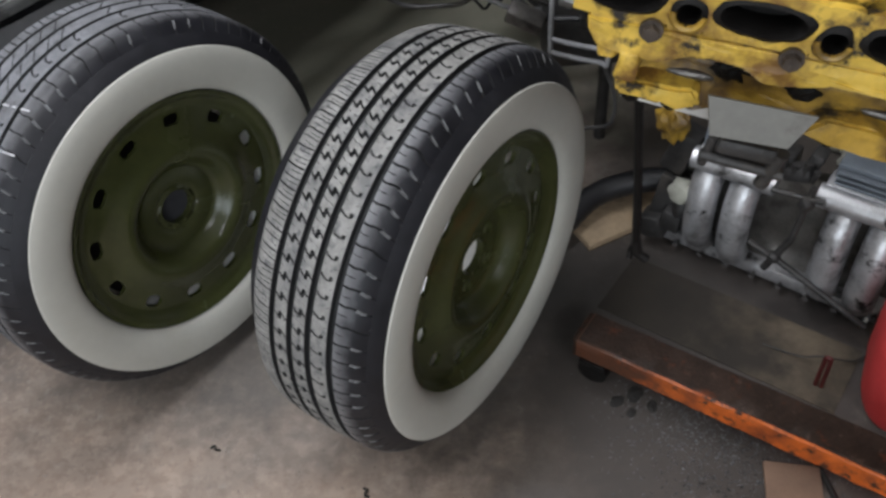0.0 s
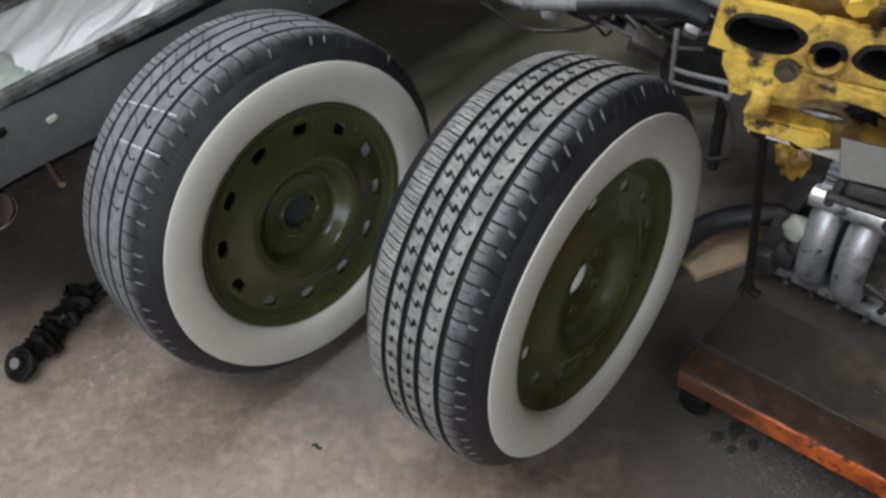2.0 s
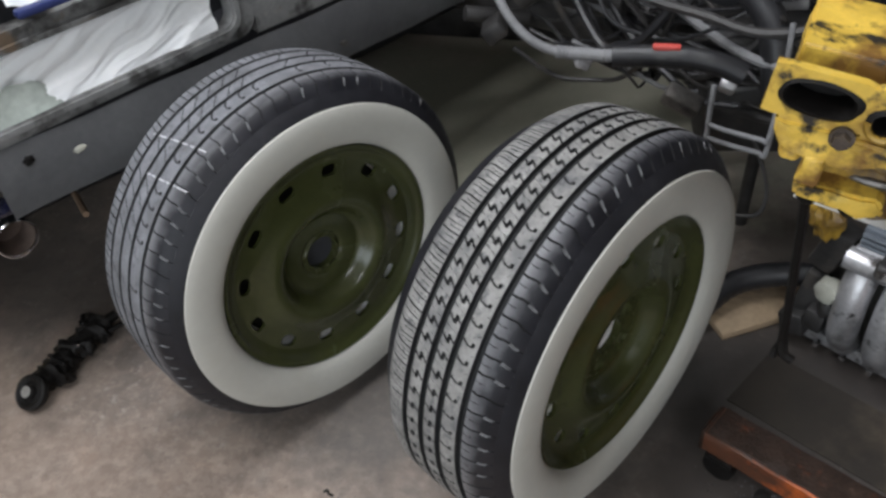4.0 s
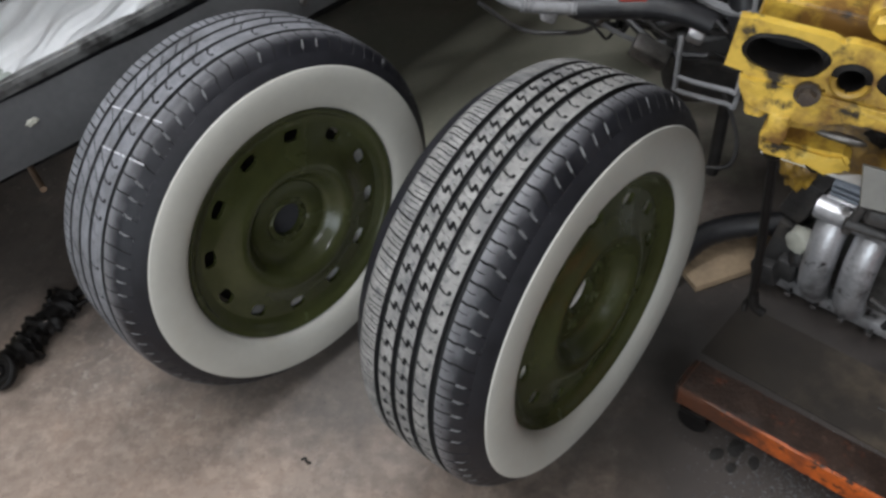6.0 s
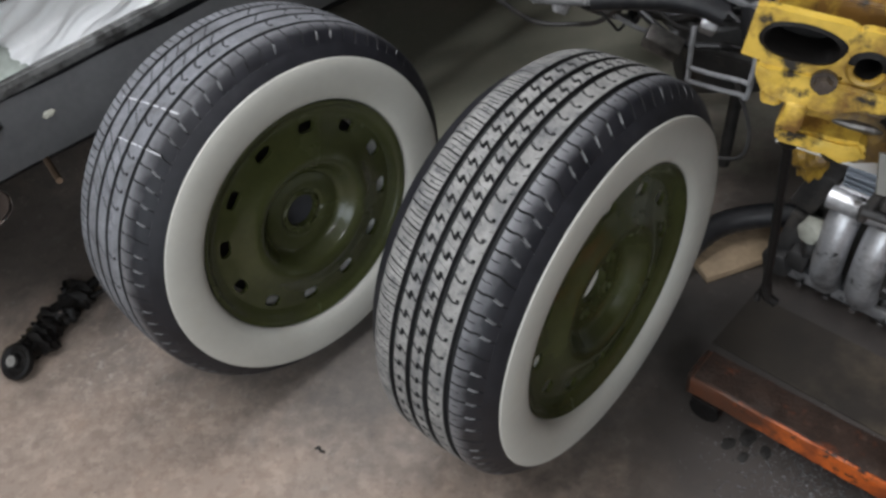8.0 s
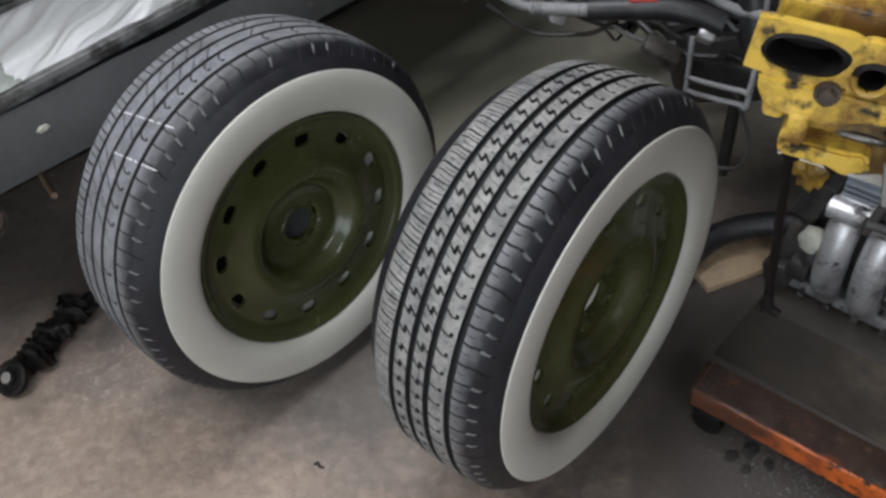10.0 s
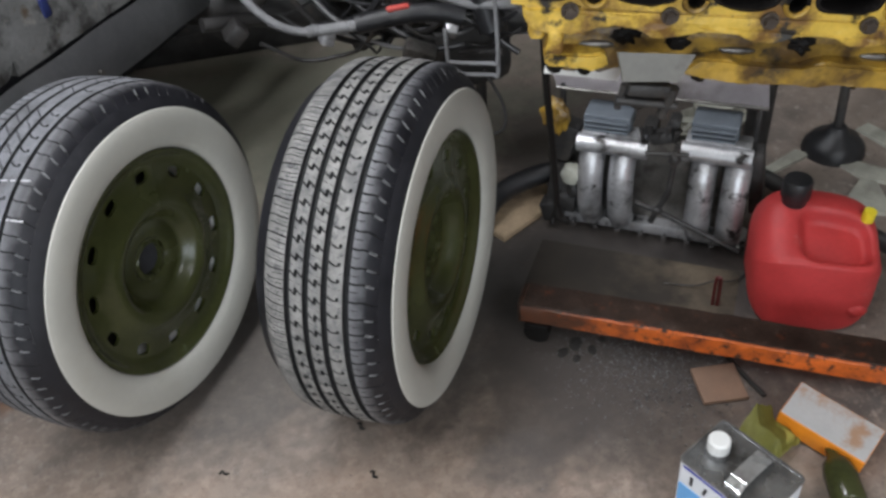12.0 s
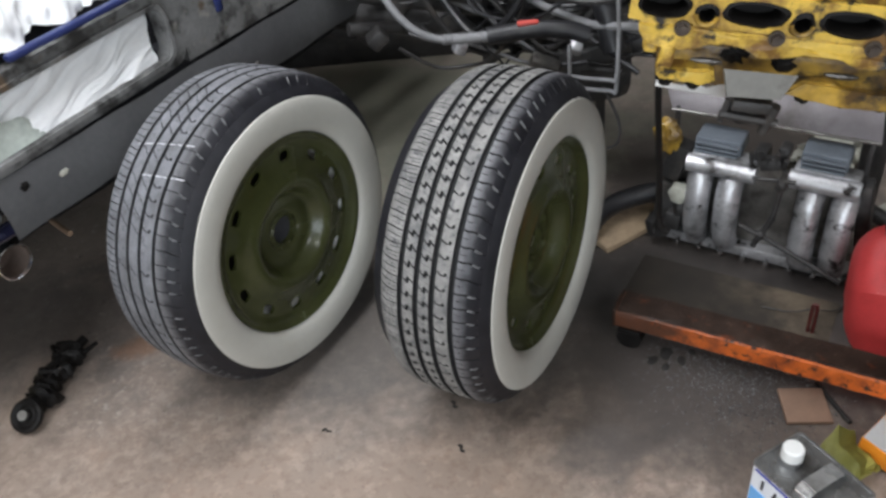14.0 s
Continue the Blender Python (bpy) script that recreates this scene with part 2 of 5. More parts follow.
M_LABELB = mat("light_blue_label", (0.16, 0.42, 0.78), 0.45, scale=20, vary=0.05, bump=0.05)
M_LABELD = mat("dark_blue_label", (0.035, 0.045, 0.36), 0.45, scale=20, vary=0.08, bump=0.05)
M_INK = mat("black_ink", (0.02, 0.02, 0.025), 0.5, scale=30, vary=0.1, bump=0.0)
M_CAPW = mat("white_plastic", (0.80, 0.80, 0.78), 0.4, scale=20, vary=0.05, bump=0.05)
M_CARD = mat("cardboard", (0.23, 0.145, 0.10), 0.85, scale=20, vary=0.15, bump=0.2)
M_BOXO = mat("orange_carton", (0.80, 0.26, 0.02), 0.4, scale=20, vary=0.12, bump=0.05)
M_BOXG = mat("silver_carton", (0.50, 0.49, 0.48), 0.4, scale=12, vary=0.1, bump=0.05, stain=((0.42, 0.26, 0.17), 9, 0.52, 0.6))
M_OLIVEBAG = mat("olive_wrapper", (0.30, 0.29, 0.07), 0.5, scale=12, vary=0.25)
M_BOTTLE = mat("green_glass", (0.05, 0.055, 0.02), 0.15, scale=12, vary=0.4, bump=0.1)
M_BAG = mat("yellow_bag_film", (0.60, 0.535, 0.17), 0.33, scale=9, vary=0.15, bump=0.25, stain=((0.72, 0.69, 0.34), 8, 0.48, 0.7))
M_FILM = mat("clear_film", (0.95, 0.96, 0.97), 0.25, scale=7, vary=0.05, bump=0.3, stain=((0.80, 0.83, 0.83), 5, 0.52, 0.75))
M_GREENFILM = mat("murky_film", (0.42, 0.46, 0.42), 0.3, scale=9, vary=0.3, bump=0.3, stain=((0.62, 0.66, 0.62), 7, 0.55, 0.7))
M_DIMFILM = mat("dusty_film", (0.44, 0.44, 0.46), 0.4, scale=9, vary=0.25, bump=0.4, stain=((0.25, 0.24, 0.24), 7, 0.52, 0.7))
# The car's blue with reflected light painted in, brighter patches too.
M_LITBLUE = mat("lit_blue_car_paint", (0.045, 0.11, 0.32), 0.12, 0.3, scale=8, vary=0.3, bump=0.06, coat=1.0, stain=[((0.015, 0.02, 0.08), 9, 0.46, 0.62), ((0.14, 0.25, 0.52), 13, 0.56, 0.68)])
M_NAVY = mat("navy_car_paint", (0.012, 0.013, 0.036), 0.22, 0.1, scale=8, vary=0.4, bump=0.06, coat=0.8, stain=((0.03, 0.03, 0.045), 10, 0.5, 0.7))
M_CARTRIM = mat("dark_blue_trim", (0.022, 0.032, 0.115), 0.35, 0.1, scale=12, vary=0.2, bump=0.1)
M_MAUVE = mat("dusty_mauve_paint", (0.34, 0.31, 0.36), 0.45, scale=9, vary=0.2, stain=((0.38, 0.34, 0.20), 6, 0.6, 0.75))
M_PRIMER = mat("mottled_primer", (0.175, 0.175, 0.172), 0.62, scale=14, vary=0.3, bump=0.4, stain=[((0.04, 0.038, 0.036), 16, 0.48, 0.60), ((0.26, 0.25, 0.225), 26, 0.58, 0.68), ((0.10, 0.07, 0.045), 20, 0.6, 0.68)])
M_VALANCE = mat("grey_valance", (0.15, 0.152, 0.155), 0.55, scale=9, vary=0.2, bump=0.2, stain=((0.11, 0.11, 0.115), 5, 0.5, 0.75))
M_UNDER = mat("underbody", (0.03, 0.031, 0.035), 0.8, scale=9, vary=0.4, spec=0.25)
M_BOARD = mat("oily_board", (0.14, 0.112, 0.08), 0.7, scale=7, vary=0.25, bump=0.2, stain=[((0.04, 0.034, 0.028), 6, 0.42, 0.62), ((0.18, 0.15, 0.11), 9, 0.58, 0.75)], spec=0.25)
# Shadow over the board's left end, put into its colour.
stain_or_shade(M_BOARD, (0.03, 0.03), (0.27, 0.3), (0.03, 0.026, 0.022), 1.2, 9.0, 0.9)
M_TAN = mat("tan_board", (0.42, 0.31, 0.2), 0.8, scale=10, vary=0.25, stain=((0.10, 0.07, 0.05), 8, 0.5, 0.7))
M_TAPE = mat("blue_tape", (0.30, 0.305, 0.48), 0.5, scale=25, vary=0.3, stain=((0.42, 0.40, 0.46), 22, 0.52, 0.66))
M_PALE = mat("pale_plastic", (0.42, 0.42, 0.36), 0.55, scale=8, vary=0.2, stain=((0.2, 0.19, 0.16), 8, 0.5, 0.7))
M_GRIT = mat("metal_shavings", (0.12, 0.12, 0.122), 0.45, 0.4, scale=40, vary=0.5, island=0.9)
M_DIRT = mat("black_dirt", (0.02, 0.018, 0.016), 0.7, scale=40, vary=0.4, bump=0.6)
M_TAG = mat("red_trigger", (0.55, 0.085, 0.07), 0.45, scale=30, vary=0.1)
M_GLOW = bpy.data.materials.new("tube_glow")
M_GLOW.use_nodes = True
M_GLOW.node_tree.nodes["Principled BSDF"].inputs["Emission Color"].default_value = (1, 0.96, 0.9, 1)
M_GLOW.node_tree.nodes["Principled BSDF"].inputs["Emission Strength"].default_value = 4


# ---- builders ----
def mesh_of(bm, name, material, smooth=40):
    me = bpy.data.meshes.new(name)
    bmesh.ops.recalc_face_normals(bm, faces=bm.faces)
    bm.to_mesh(me)
    bm.free()
    for m in material if isinstance(material, (list, tuple)) else (material,):
        me.materials.append(m)
    for p in me.polygons:
        p.use_smooth = True
    me.set_sharp_from_angle(angle=radians(smooth))
    return me


def thing(name, m, label, category, group="", kind=""):
    ob = new(name)
    ob.matrix_basis = m
    ob.empty_display_size = 0.05
    return tagged(ob, label, category, group, kind)


def part(name, bm, material, parent, label="", at=None):
    ob = new(name, mesh_of(bm, name, material))
    ob.parent = parent
    if at is not None:
        ob.matrix_basis = at
    return tagged(ob, label)


def solo(name, bm, material, m, label, category, group="", kind=""):
    ob = new(name, mesh_of(bm, name, material))
    ob.matrix_basis = m
    return tagged(ob, label, category, group, kind)


def box(bm, c, s, bev=0.0, rot=None, seg=2):
    r = bmesh.ops.create_cube(bm, size=1)
    vs = r["verts"]
    bmesh.ops.scale(bm, vec=s, verts=vs)
    if bev:
        es = {e for v in vs for e in v.link_edges}
        g = bmesh.ops.bevel(bm, geom=list(es), offset=min(bev, 0.49 * min(s)), segments=seg, affect="EDGES", profile=0.5)
        vs = list({v for f in g["faces"] for v in f.verts} | {v for v in vs if v.is_valid})
    if rot is not None:
        bmesh.ops.transform(bm, matrix=rot, verts=vs)
    bmesh.ops.translate(bm, vec=c, verts=vs)
    return bm


def rod(bm, a, b, r0, r1=None, seg=14, cap=True):
    a, b = Vector(a), Vector(b)
    d = b - a
    g = bmesh.ops.create_cone(bm, cap_ends=cap, segments=seg, radius1=r0, radius2=r0 if r1 is None else r1, depth=d.length)
    m = Matrix.Translation((a + b) / 2) @ d.to_track_quat("Z", "Y").to_matrix().to_4x4()
    bmesh.ops.transform(bm, matrix=m, verts=g["verts"])
    return bm


def smooth_line(pts, n=6):
    pts = [Vector(p) for p in pts]
    if len(pts) < 3:
        return pts
    out = []
    ext = [2 * pts[0] - pts[1]] + pts + [2 * pts[-1] - pts[-2]]
    for i in range(1, len(ext) - 2):
        p0, p1, p2, p3 = ext[i - 1:i + 3]
        for k in range(n):
            t = k / n
            out.append(0.5 * (2 * p1 + (p2 - p0) * t + (2 * p0 - 5 * p1 + 4 * p2 - p3) * t * t + (3 * p1 - p0 - 3 * p2 + p3) * t ** 3))
    return out + [pts[-1]]


def tube(bm, pts, r, seg=10, n=6, smooth=True, ribs=0.0):
    pts = smooth_line(pts, n) if smooth else [Vector(p) for p in pts]
    rings, up = [], Vector((0.13, 0.27, 0.95)).normalized()
    for i, p in enumerate(pts):
        d = (pts[min(i + 1, len(pts) - 1)] - pts[max(i - 1, 0)]).normalized()
        x = d.cross(up).normalized()
        up = x.cross(d).normalized()
        rr = r * (1 + (ribs if i % 2 else -ribs))
        rings.append([bm.verts.new(p + rr * (math.cos(a) * x + math.sin(a) * up)) for a in (2 * math.pi * k / seg for k in range(seg))])
    for a, b in zip(rings, rings[1:]):
        for k in range(seg):
            bm.faces.new((a[k], a[(k + 1) % seg], b[(k + 1) % seg], b[k]))
    bm.faces.new(rings[0][::-1]), bm.faces.new(rings[-1])
    return bm


def lathe(bm, prof, seg=64, mat_index=0, closed=False):
    """Turns (radius, x) pairs round the x axis."""
    rings = []
    for r, x in prof:
        rings.append([bm.verts.new((x, r * math.cos(2 * math.pi * k / seg), r * math.sin(2 * math.pi * k / seg))) for k in range(seg)])
    pairs = list(zip(rings, rings[1:])) + ([(rings[-1], rings[0])] if closed else [])
    for a, b in pairs:
        for k in range(seg):
            f = bm.faces.new((a[k], a[(k + 1) % seg], b[(k + 1) % seg], b[k]))
            f.material_index = mat_index
    return bm


def sheet(bm, nu, nv, fn, thick=0.0):
    """A grid whose points come from fn(u, v), 0 to 1."""
    g = [[bm.verts.new(fn(i / nu, j / nv)) for j in range(nv + 1)] for i in range(nu + 1)]
    fs = [bm.faces.new((g[i][j], g[i + 1][j], g[i + 1][j + 1], g[i][j + 1])) for i in range(nu) for j in range(nv)]
    if thick:
        bmesh.ops.solidify(bm, geom=fs, thickness=thick)
    return bm


def prism(bm, outline, y0, y1):
    """An outline of (x, z) pairs drawn out along y."""
    a = [bm.verts.new((x, y0, z)) for x, z in outline]
    b = [bm.verts.new((x, y1, z)) for x, z in outline]
    n = len(a)
    bm.faces.new(a), bm.faces.new(b[::-1])
    for i in range(n):
        bm.faces.new((a[i], b[i], b[(i + 1) % n], a[(i + 1) % n]))
    return bm


def lump(bm, c, s, amount=0.25, freq=3.0, sub=3, seed=0.0):
    g = bmesh.ops.create_icosphere(bm, subdivisions=sub, radius=1)
    for v in g["verts"]:
        n = noise.noise(v.co * freq + Vector((seed, seed * 2, seed * 3)))
        v.co = Vector([c[i] + s[i] * v.co[i] * (1 + amount * n) for i in range(3)])
    return bm


# ---- room ----
def slab(name, c, s, material, label):
    bm = bmesh.new()
    box(bm, (0, 0, 0), s)
    return solo(name, bm, material, Matrix.Translation(c), label, "wall" if "wall" in name else name, kind="structure")


bm = bmesh.new()
sheet(bm, 60, 60, lambda u, v: (-3 + 6.4 * u, -3 + 7 * v, 0.0))
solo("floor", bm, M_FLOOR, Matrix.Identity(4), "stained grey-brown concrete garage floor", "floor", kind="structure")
slab("wall_north", (0.2, 4.08, 1.3), (6.7, 0.15, 2.6), M_WALL, "plain painted block wall")
# Unseen wall pieces built round an assumed opening for the front lamp.
slab("wall_south_a", (-2.625, -3.08, 1.05), (1.05, 0.15, 2.1), M_WALL, "plain painted block wall")
slab("wall_south_b", (1.925, -3.08, 1.05), (3.25, 0.15, 2.1), M_WALL, "plain painted block wall")
slab("wall_south_c", (0.2, -3.08, 2.355), (6.7, 0.15, 0.51), M_WALL, "plain painted wall over assumed unseen door opening")
slab("wall_west", (-3.08, 0.5, 1.3), (0.15, 7.0, 2.6), M_WALL, "plain painted block wall")
slab("wall_east", (3.48, 0.5, 1.3), (0.15, 7.0, 2.6), M_WALL, "plain painted block wall")
slab("ceiling", (0.2, 0.5, 2.66), (6.7, 7.3, 0.1), M_CEIL, "plain pale ceiling boards")


# Unseen fittings added to go with the assumed tube lamps.
def ceiling_lamp(m):
    t = thing("added_ceiling_light", m, "added unseen white fluorescent tube fitting on ceiling", "lamp", "ceiling lights")
    part("housing", box(bmesh.new(), (0, 0, 0.06), (1.25, 0.14, 0.06), 0.01), M_CAPW, t)
    for y in (-0.035, 0.035):
        part("tube", rod(bmesh.new(), (-0.6, y, 0.02), (0.6, y, 0.02), 0.013), M_GLOW, t, "glowing tube")


for x, y, _ in TUBES:
    ceiling_lamp(pose(x, y, 2.52, 0, 0, 20))


# ---- wheels ----
R, MIDX, HALF, PITCHES, STEPS = 0.3366, -0.090, 0.098, 76, 40
GROOVES = (-0.0455, -0.013, 0.0185, 0.054)


def crown(w):
    a = abs(w)
    drop = 0.005 * (a / 0.08) ** 2
    if a > 0.070:
        drop += 22 * (a - 0.070) ** 2
    return R - drop


def cuts_at(w, q, full):
    """Slits across the tread at w: (from, to, depth) in pitches, q shifting them from pitch to pitch. full: with the fine zigzag slits."""
    if w > GROOVES[-1]:
        k = max(0.0, w - 0.0592) / 0.039
        c = 0.15 + q + 0.28 * k * k + 0.05 * math.sin(9 * k)
        out = [(c, c + (0.05 if full else 0.02), 0.0045 if k < 0.8 else 0.0025)]
        if k < 0.35 and full:
            out.append((c + 0.48, c + 0.48, 0.0022))
        return out
    if w < GROOVES[0]:
        k = max(0.0, -w - 0.0507) / 0.0473
        lean = -0.2 * k + 0.03 * math.sin(6 * k + 30 * q)
        out = [(0.1 + q + lean, 0.13 + q + lean, 0.0045)]
        if k < 0.75:
            out.append((0.60 - q + lean, 0.60 - q + lean, 0.004))
        if full and 0.05 < k < 0.55:
            out += [(0.35 + q + lean, 0.35 + q + lean, 0.002), (0.86 + lean, 0.86 + lean, 0.002)]
        return out
    which = max(i for i, g in enumerate(GROOVES) if g < w)
    lo, hi = GROOVES[which], GROOVES[which + 1]
    k = (w - lo - 0.0050) / (hi - lo - 0.0100)
    out = []
    if not full and (q * 977) % 1 > 0.6:
        return out
    if which < 2:
        e = 0.31 * which + q
        a, b = e + 0.66 * k, e + 0.66 * k - 0.38
        if not full:
            out.append((b, b, 0.0042))
        elif abs(k - 0.5) < 0.06:
            out.append((b, a, 0.0042))
        else:
            c = a if k < 0.5 else b
            out.append((c, c + 0.026, 0.0042))
        if full and k > 0.66:
            out.append((e + 0.42 + 0.4 * k, e + 0.42 + 0.4 * k, 0.003))
        elif full and k < 0.32:
            out.append((e + 0.50 + 0.4 * k, e + 0.50 + 0.4 * k, 0.003))
    else:
        c = 0.2 + q - 0.9 * (k - 0.45) ** 2 + 0.12 * k
        if k < 0.66:
            out.append((c, c + 0.026, 0.0042))
        elif k < 0.74:
            out.append((c - 0.14, c, 0.0042))
        if full and k > 0.70:
            out.append((c + 0.5, c + 0.5, 0.003))
        if full and k < 0.22:
            out.append((c + 0.42, c + 0.42, 0.003))
    return out


def tread_mesh(gap, full):
    ws = set(np.linspace(-HALF, HALF, 76).round(5))
    for g in GROOVES:
        ws = {w for w in ws if abs(w - g) > gap + 0.002} | {g - gap - 0.0013, g - gap - 0.0007, g - gap, g, g + gap, g + gap + 0.0007, g + gap + 0.0013}
    ws = np.array(sorted(ws))
    n = PITCHES * STEPS
    rnd = random.Random(4)
    wob = [rnd.uniform(-0.05, 0.05) for _ in range(PITCHES)]
    depth = np.zeros((n, len(ws)))
    for j, w in enumerate(ws):
        if min(abs(w - g) for g in GROOVES) <= gap + 0.0001:
            depth[:, j] = 0.0075
            continue
        for i in range(PITCHES):
            for c0, c1, d in cuts_at(w, wob[i], full):
                for at in range(round(c0 * STEPS), round(c1 * STEPS) + 1):
                    at = (i * STEPS + at) % n
                    depth[at, j] = max(d, depth[at, j])
    th = 2 * np.pi * np.arange(n) / n
    rad = np.array([crown(w) for w in ws])[None, :] - depth
    xs = np.repeat((MIDX + ws)[None, :], n, 0)
    verts = np.stack([xs, rad * np.cos(th)[:, None], rad * np.sin(th)[:, None]], -1).reshape(-1, 3)
    m = len(ws)
    ii, jj = np.meshgrid(np.arange(n), np.arange(m - 1), indexing="ij")
    i2 = (ii + 1) % n
    faces = np.stack([ii * m + jj, ii * m + jj + 1, i2 * m + jj + 1, i2 * m + jj], -1).reshape(-1, 4)
    me = bpy.data.meshes.new("tread")
    me.from_pydata(verts.tolist(), [], faces.tolist())
    for k in (M_TREAD if full else M_TREADBLUE, M_GROOVE, M_RUBBER, M_SHOULDER, M_GLINT):
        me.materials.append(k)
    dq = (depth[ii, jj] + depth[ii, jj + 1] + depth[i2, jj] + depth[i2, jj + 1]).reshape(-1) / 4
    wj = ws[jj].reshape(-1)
    # Sunken faces take the black groove colour, shade of their depth included.
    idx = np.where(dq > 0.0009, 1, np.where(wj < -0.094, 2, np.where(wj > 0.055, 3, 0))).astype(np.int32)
    # Painted glints at the slit ends of some pitches.
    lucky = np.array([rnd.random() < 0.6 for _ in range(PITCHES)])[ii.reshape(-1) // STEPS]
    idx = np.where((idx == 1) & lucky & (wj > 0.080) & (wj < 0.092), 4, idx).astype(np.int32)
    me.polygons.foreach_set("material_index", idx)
    me.polygons.foreach_set("use_smooth", np.ones(len(idx), dtype=bool))
    me.update()
    me.set_sharp_from_angle(angle=radians(30))
    return me


def wheel_disc(bm):
    """Pressed steel disc with a ring of twelve slots, five bolt holes and a centre bore."""
    seg = 96
    lathe(bm, [(0.2160, 0.006), (0.2176, 0.0115), (0.2160, 0.0140), (0.2120, 0.0130), (0.2065, 0.0080), (0.2005, 0.001), (0.195, 0.0), (0.190, -0.003), (0.187, -0.0035)], seg)
    # slotted band
    for k in range(12):
        a0, a1 = 2 * math.pi * (k - 0.5) / 12, 2 * math.pi * (k + 0.5) / 12
        outer, hole, lip = [], [], []
        edge = [(0.187, a0 + (a1 - a0) * i / 8) for i in range(8)] + [(0.187 + (0.155 - 0.187) * i / 4, a1) for i in range(4)]
        edge += [(0.155, a1 + (a0 - a1) * i / 8) for i in range(8)] + [(0.155 + (0.187 - 0.155) * i / 4, a0) for i in range(4)]
        am = (a0 + a1) / 2
        for r, a in edge:
            outer.append(bm.verts.new((-0.0035 + 0.0035 * (0.187 - r) / 0.032, r * math.cos(a), r * math.sin(a))))
            u, v = 0.1718 * (a - am), r - 0.171
            q = math.atan2(v / 0.0115, u / 0.0165)
            cu, cv = abs(math.cos(q)) ** 0.7 * math.copysign(0.0165, math.cos(q)), abs(math.sin(q)) ** 0.7 * math.copysign(0.0112, math.sin(q))
            rr, aa = 0.171 + cv, am + cu / 0.1718
            hole.append(bm.verts.new((-0.002, rr * math.cos(aa), rr * math.sin(aa))))
            lip.append(bm.verts.new((-0.009, rr * math.cos(aa), rr * math.sin(aa))))
        n = len(edge)
        for i in range(n):
            j = (i + 1) % n
            bm.faces.new((outer[i], outer[j], hole[j], hole[i]))
            bm.faces.new((hole[i], hole[j], lip[j], lip[i]))
    lathe(bm, [(0.155, 0.0), (0.145, 0.002), (0.132, 0.008), (0.122, 0.0125), (0.113, 0.0135), (0.104, 0.0105), (0.096, 0.002), (0.089, -0.010), (0.083, -0.018), (0.076, -0.0215), (0.070, -0.022)], seg)
    # bolt band
    for k in range(5):
        a0, a1 = 2 * math.pi * (k - 0.5) / 5, 2 * math.pi * (k + 0.5) / 5
        edge = [(0.070, a0 + (a1 - a0) * i / 10) for i in range(10)] + [(0.070 - 0.036 * i / 4, a1) for i in range(4)]
        edge += [(0.034, a1 + (a0 - a1) * i / 10) for i in range(10)] + [(0.034 + 0.036 * i / 4, a0) for i in range(4)]
        am = (a0 + a1) / 2
        cy, cz = 0.053 * math.cos(am), 0.053 * math.sin(am)
        outer, rim, hole, lip = [], [], [], []
        for r, a in edge:
            y, z = r * math.cos(a), r * math.sin(a)
            outer.append(bm.verts.new((-0.022, y, z)))
            q = math.atan2(z - cz, y - cy)
            rim.append(bm.verts.new((-0.0225, cy + 0.0125 * math.cos(q), cz + 0.0125 * math.sin(q))))
            hole.append(bm.verts.new((-0.019, cy + 0.009 * math.cos(q), cz + 0.009 * math.sin(q))))
            lip.append(bm.verts.new((-0.026, cy + 0.0075 * math.cos(q), cz + 0.0075 * math.sin(q))))
        n = len(edge)
        for p, q in ((outer, rim), (rim, hole), (hole, lip)):
            for i in range(n):
                j = (i + 1) % n
                bm.faces.new((p[i], p[j], q[j], q[i]))
    lathe(bm, [(0.034, -0.022), (0.033, -0.0205), (0.031, -0.021), (0.0305, -0.034)], 60)
    bmesh.ops.remove_doubles(bm, verts=bm.verts, dist=0.0004)
    return bm


def wheel(m, gap, full):
    t = thing("wheel", m, "whitewall tyre on olive-green painted steel wheel, standing on concrete", "wheel", "pair of whitewall wheels")
    hub = new("tyre", tread_mesh(gap, full))
    hub.parent = t
    tagged(hub, "dusty black tread with grooves and slits")
    b = 2 * MIDX
    part("sidewall", lathe(bmesh.new(), [(crown(HALF), MIDX + HALF), (0.3075, 0.0125), (0.300, 0.0188), (0.2935, 0.0230)], 160), M_RUBBER, hub, "black outer sidewall")
    part("whitewall", lathe(bmesh.new(), [(0.2935, 0.0230), (0.2925, 0.0252), (0.288, 0.0272), (0.276, 0.0292), (0.261, 0.0296), (0.246, 0.0284), (0.234, 0.0258), (0.2258, 0.0215), (0.2210, 0.0160), (0.2182, 0.009)], 160), M_WHITE, hub, "cream white band of rubber")
    part("inner_sidewall", lathe(bmesh.new(), [(crown(-HALF), MIDX - HALF), (0.304, b - 0.018), (0.295, b - 0.032), (0.270, b - 0.036), (0.240, b - 0.029), (0.2165, b - 0.016)], 96), M_RUBBER, hub)
    part("disc", wheel_disc(bmesh.new()), M_OLIVE, t, "olive-green pressed steel disc with slots")
    part("rim_barrel", lathe(bmesh.new(), [(0.2160, 0.006), (0.208, 0.0), (0.2, -0.01), (0.185, -0.03), (0.182, -0.06), (0.194, -0.09), (0.2, b - 0.006), (0.208, b - 0.012), (0.2165, b - 0.018)], 96), M_BARREL, t, "pale silver inner barrel")
    return t


CH1, CH2 = 120.5 - 46, 130 - 46
W1 = wheel(pose(-0.420, 1.240, 0.3385, 0, 0, -38.73) @ pose(0, 0, 0, 0, -1.35, 0) @ pose(0, 0, 0, 46, 0, 0), 0.0032, False)
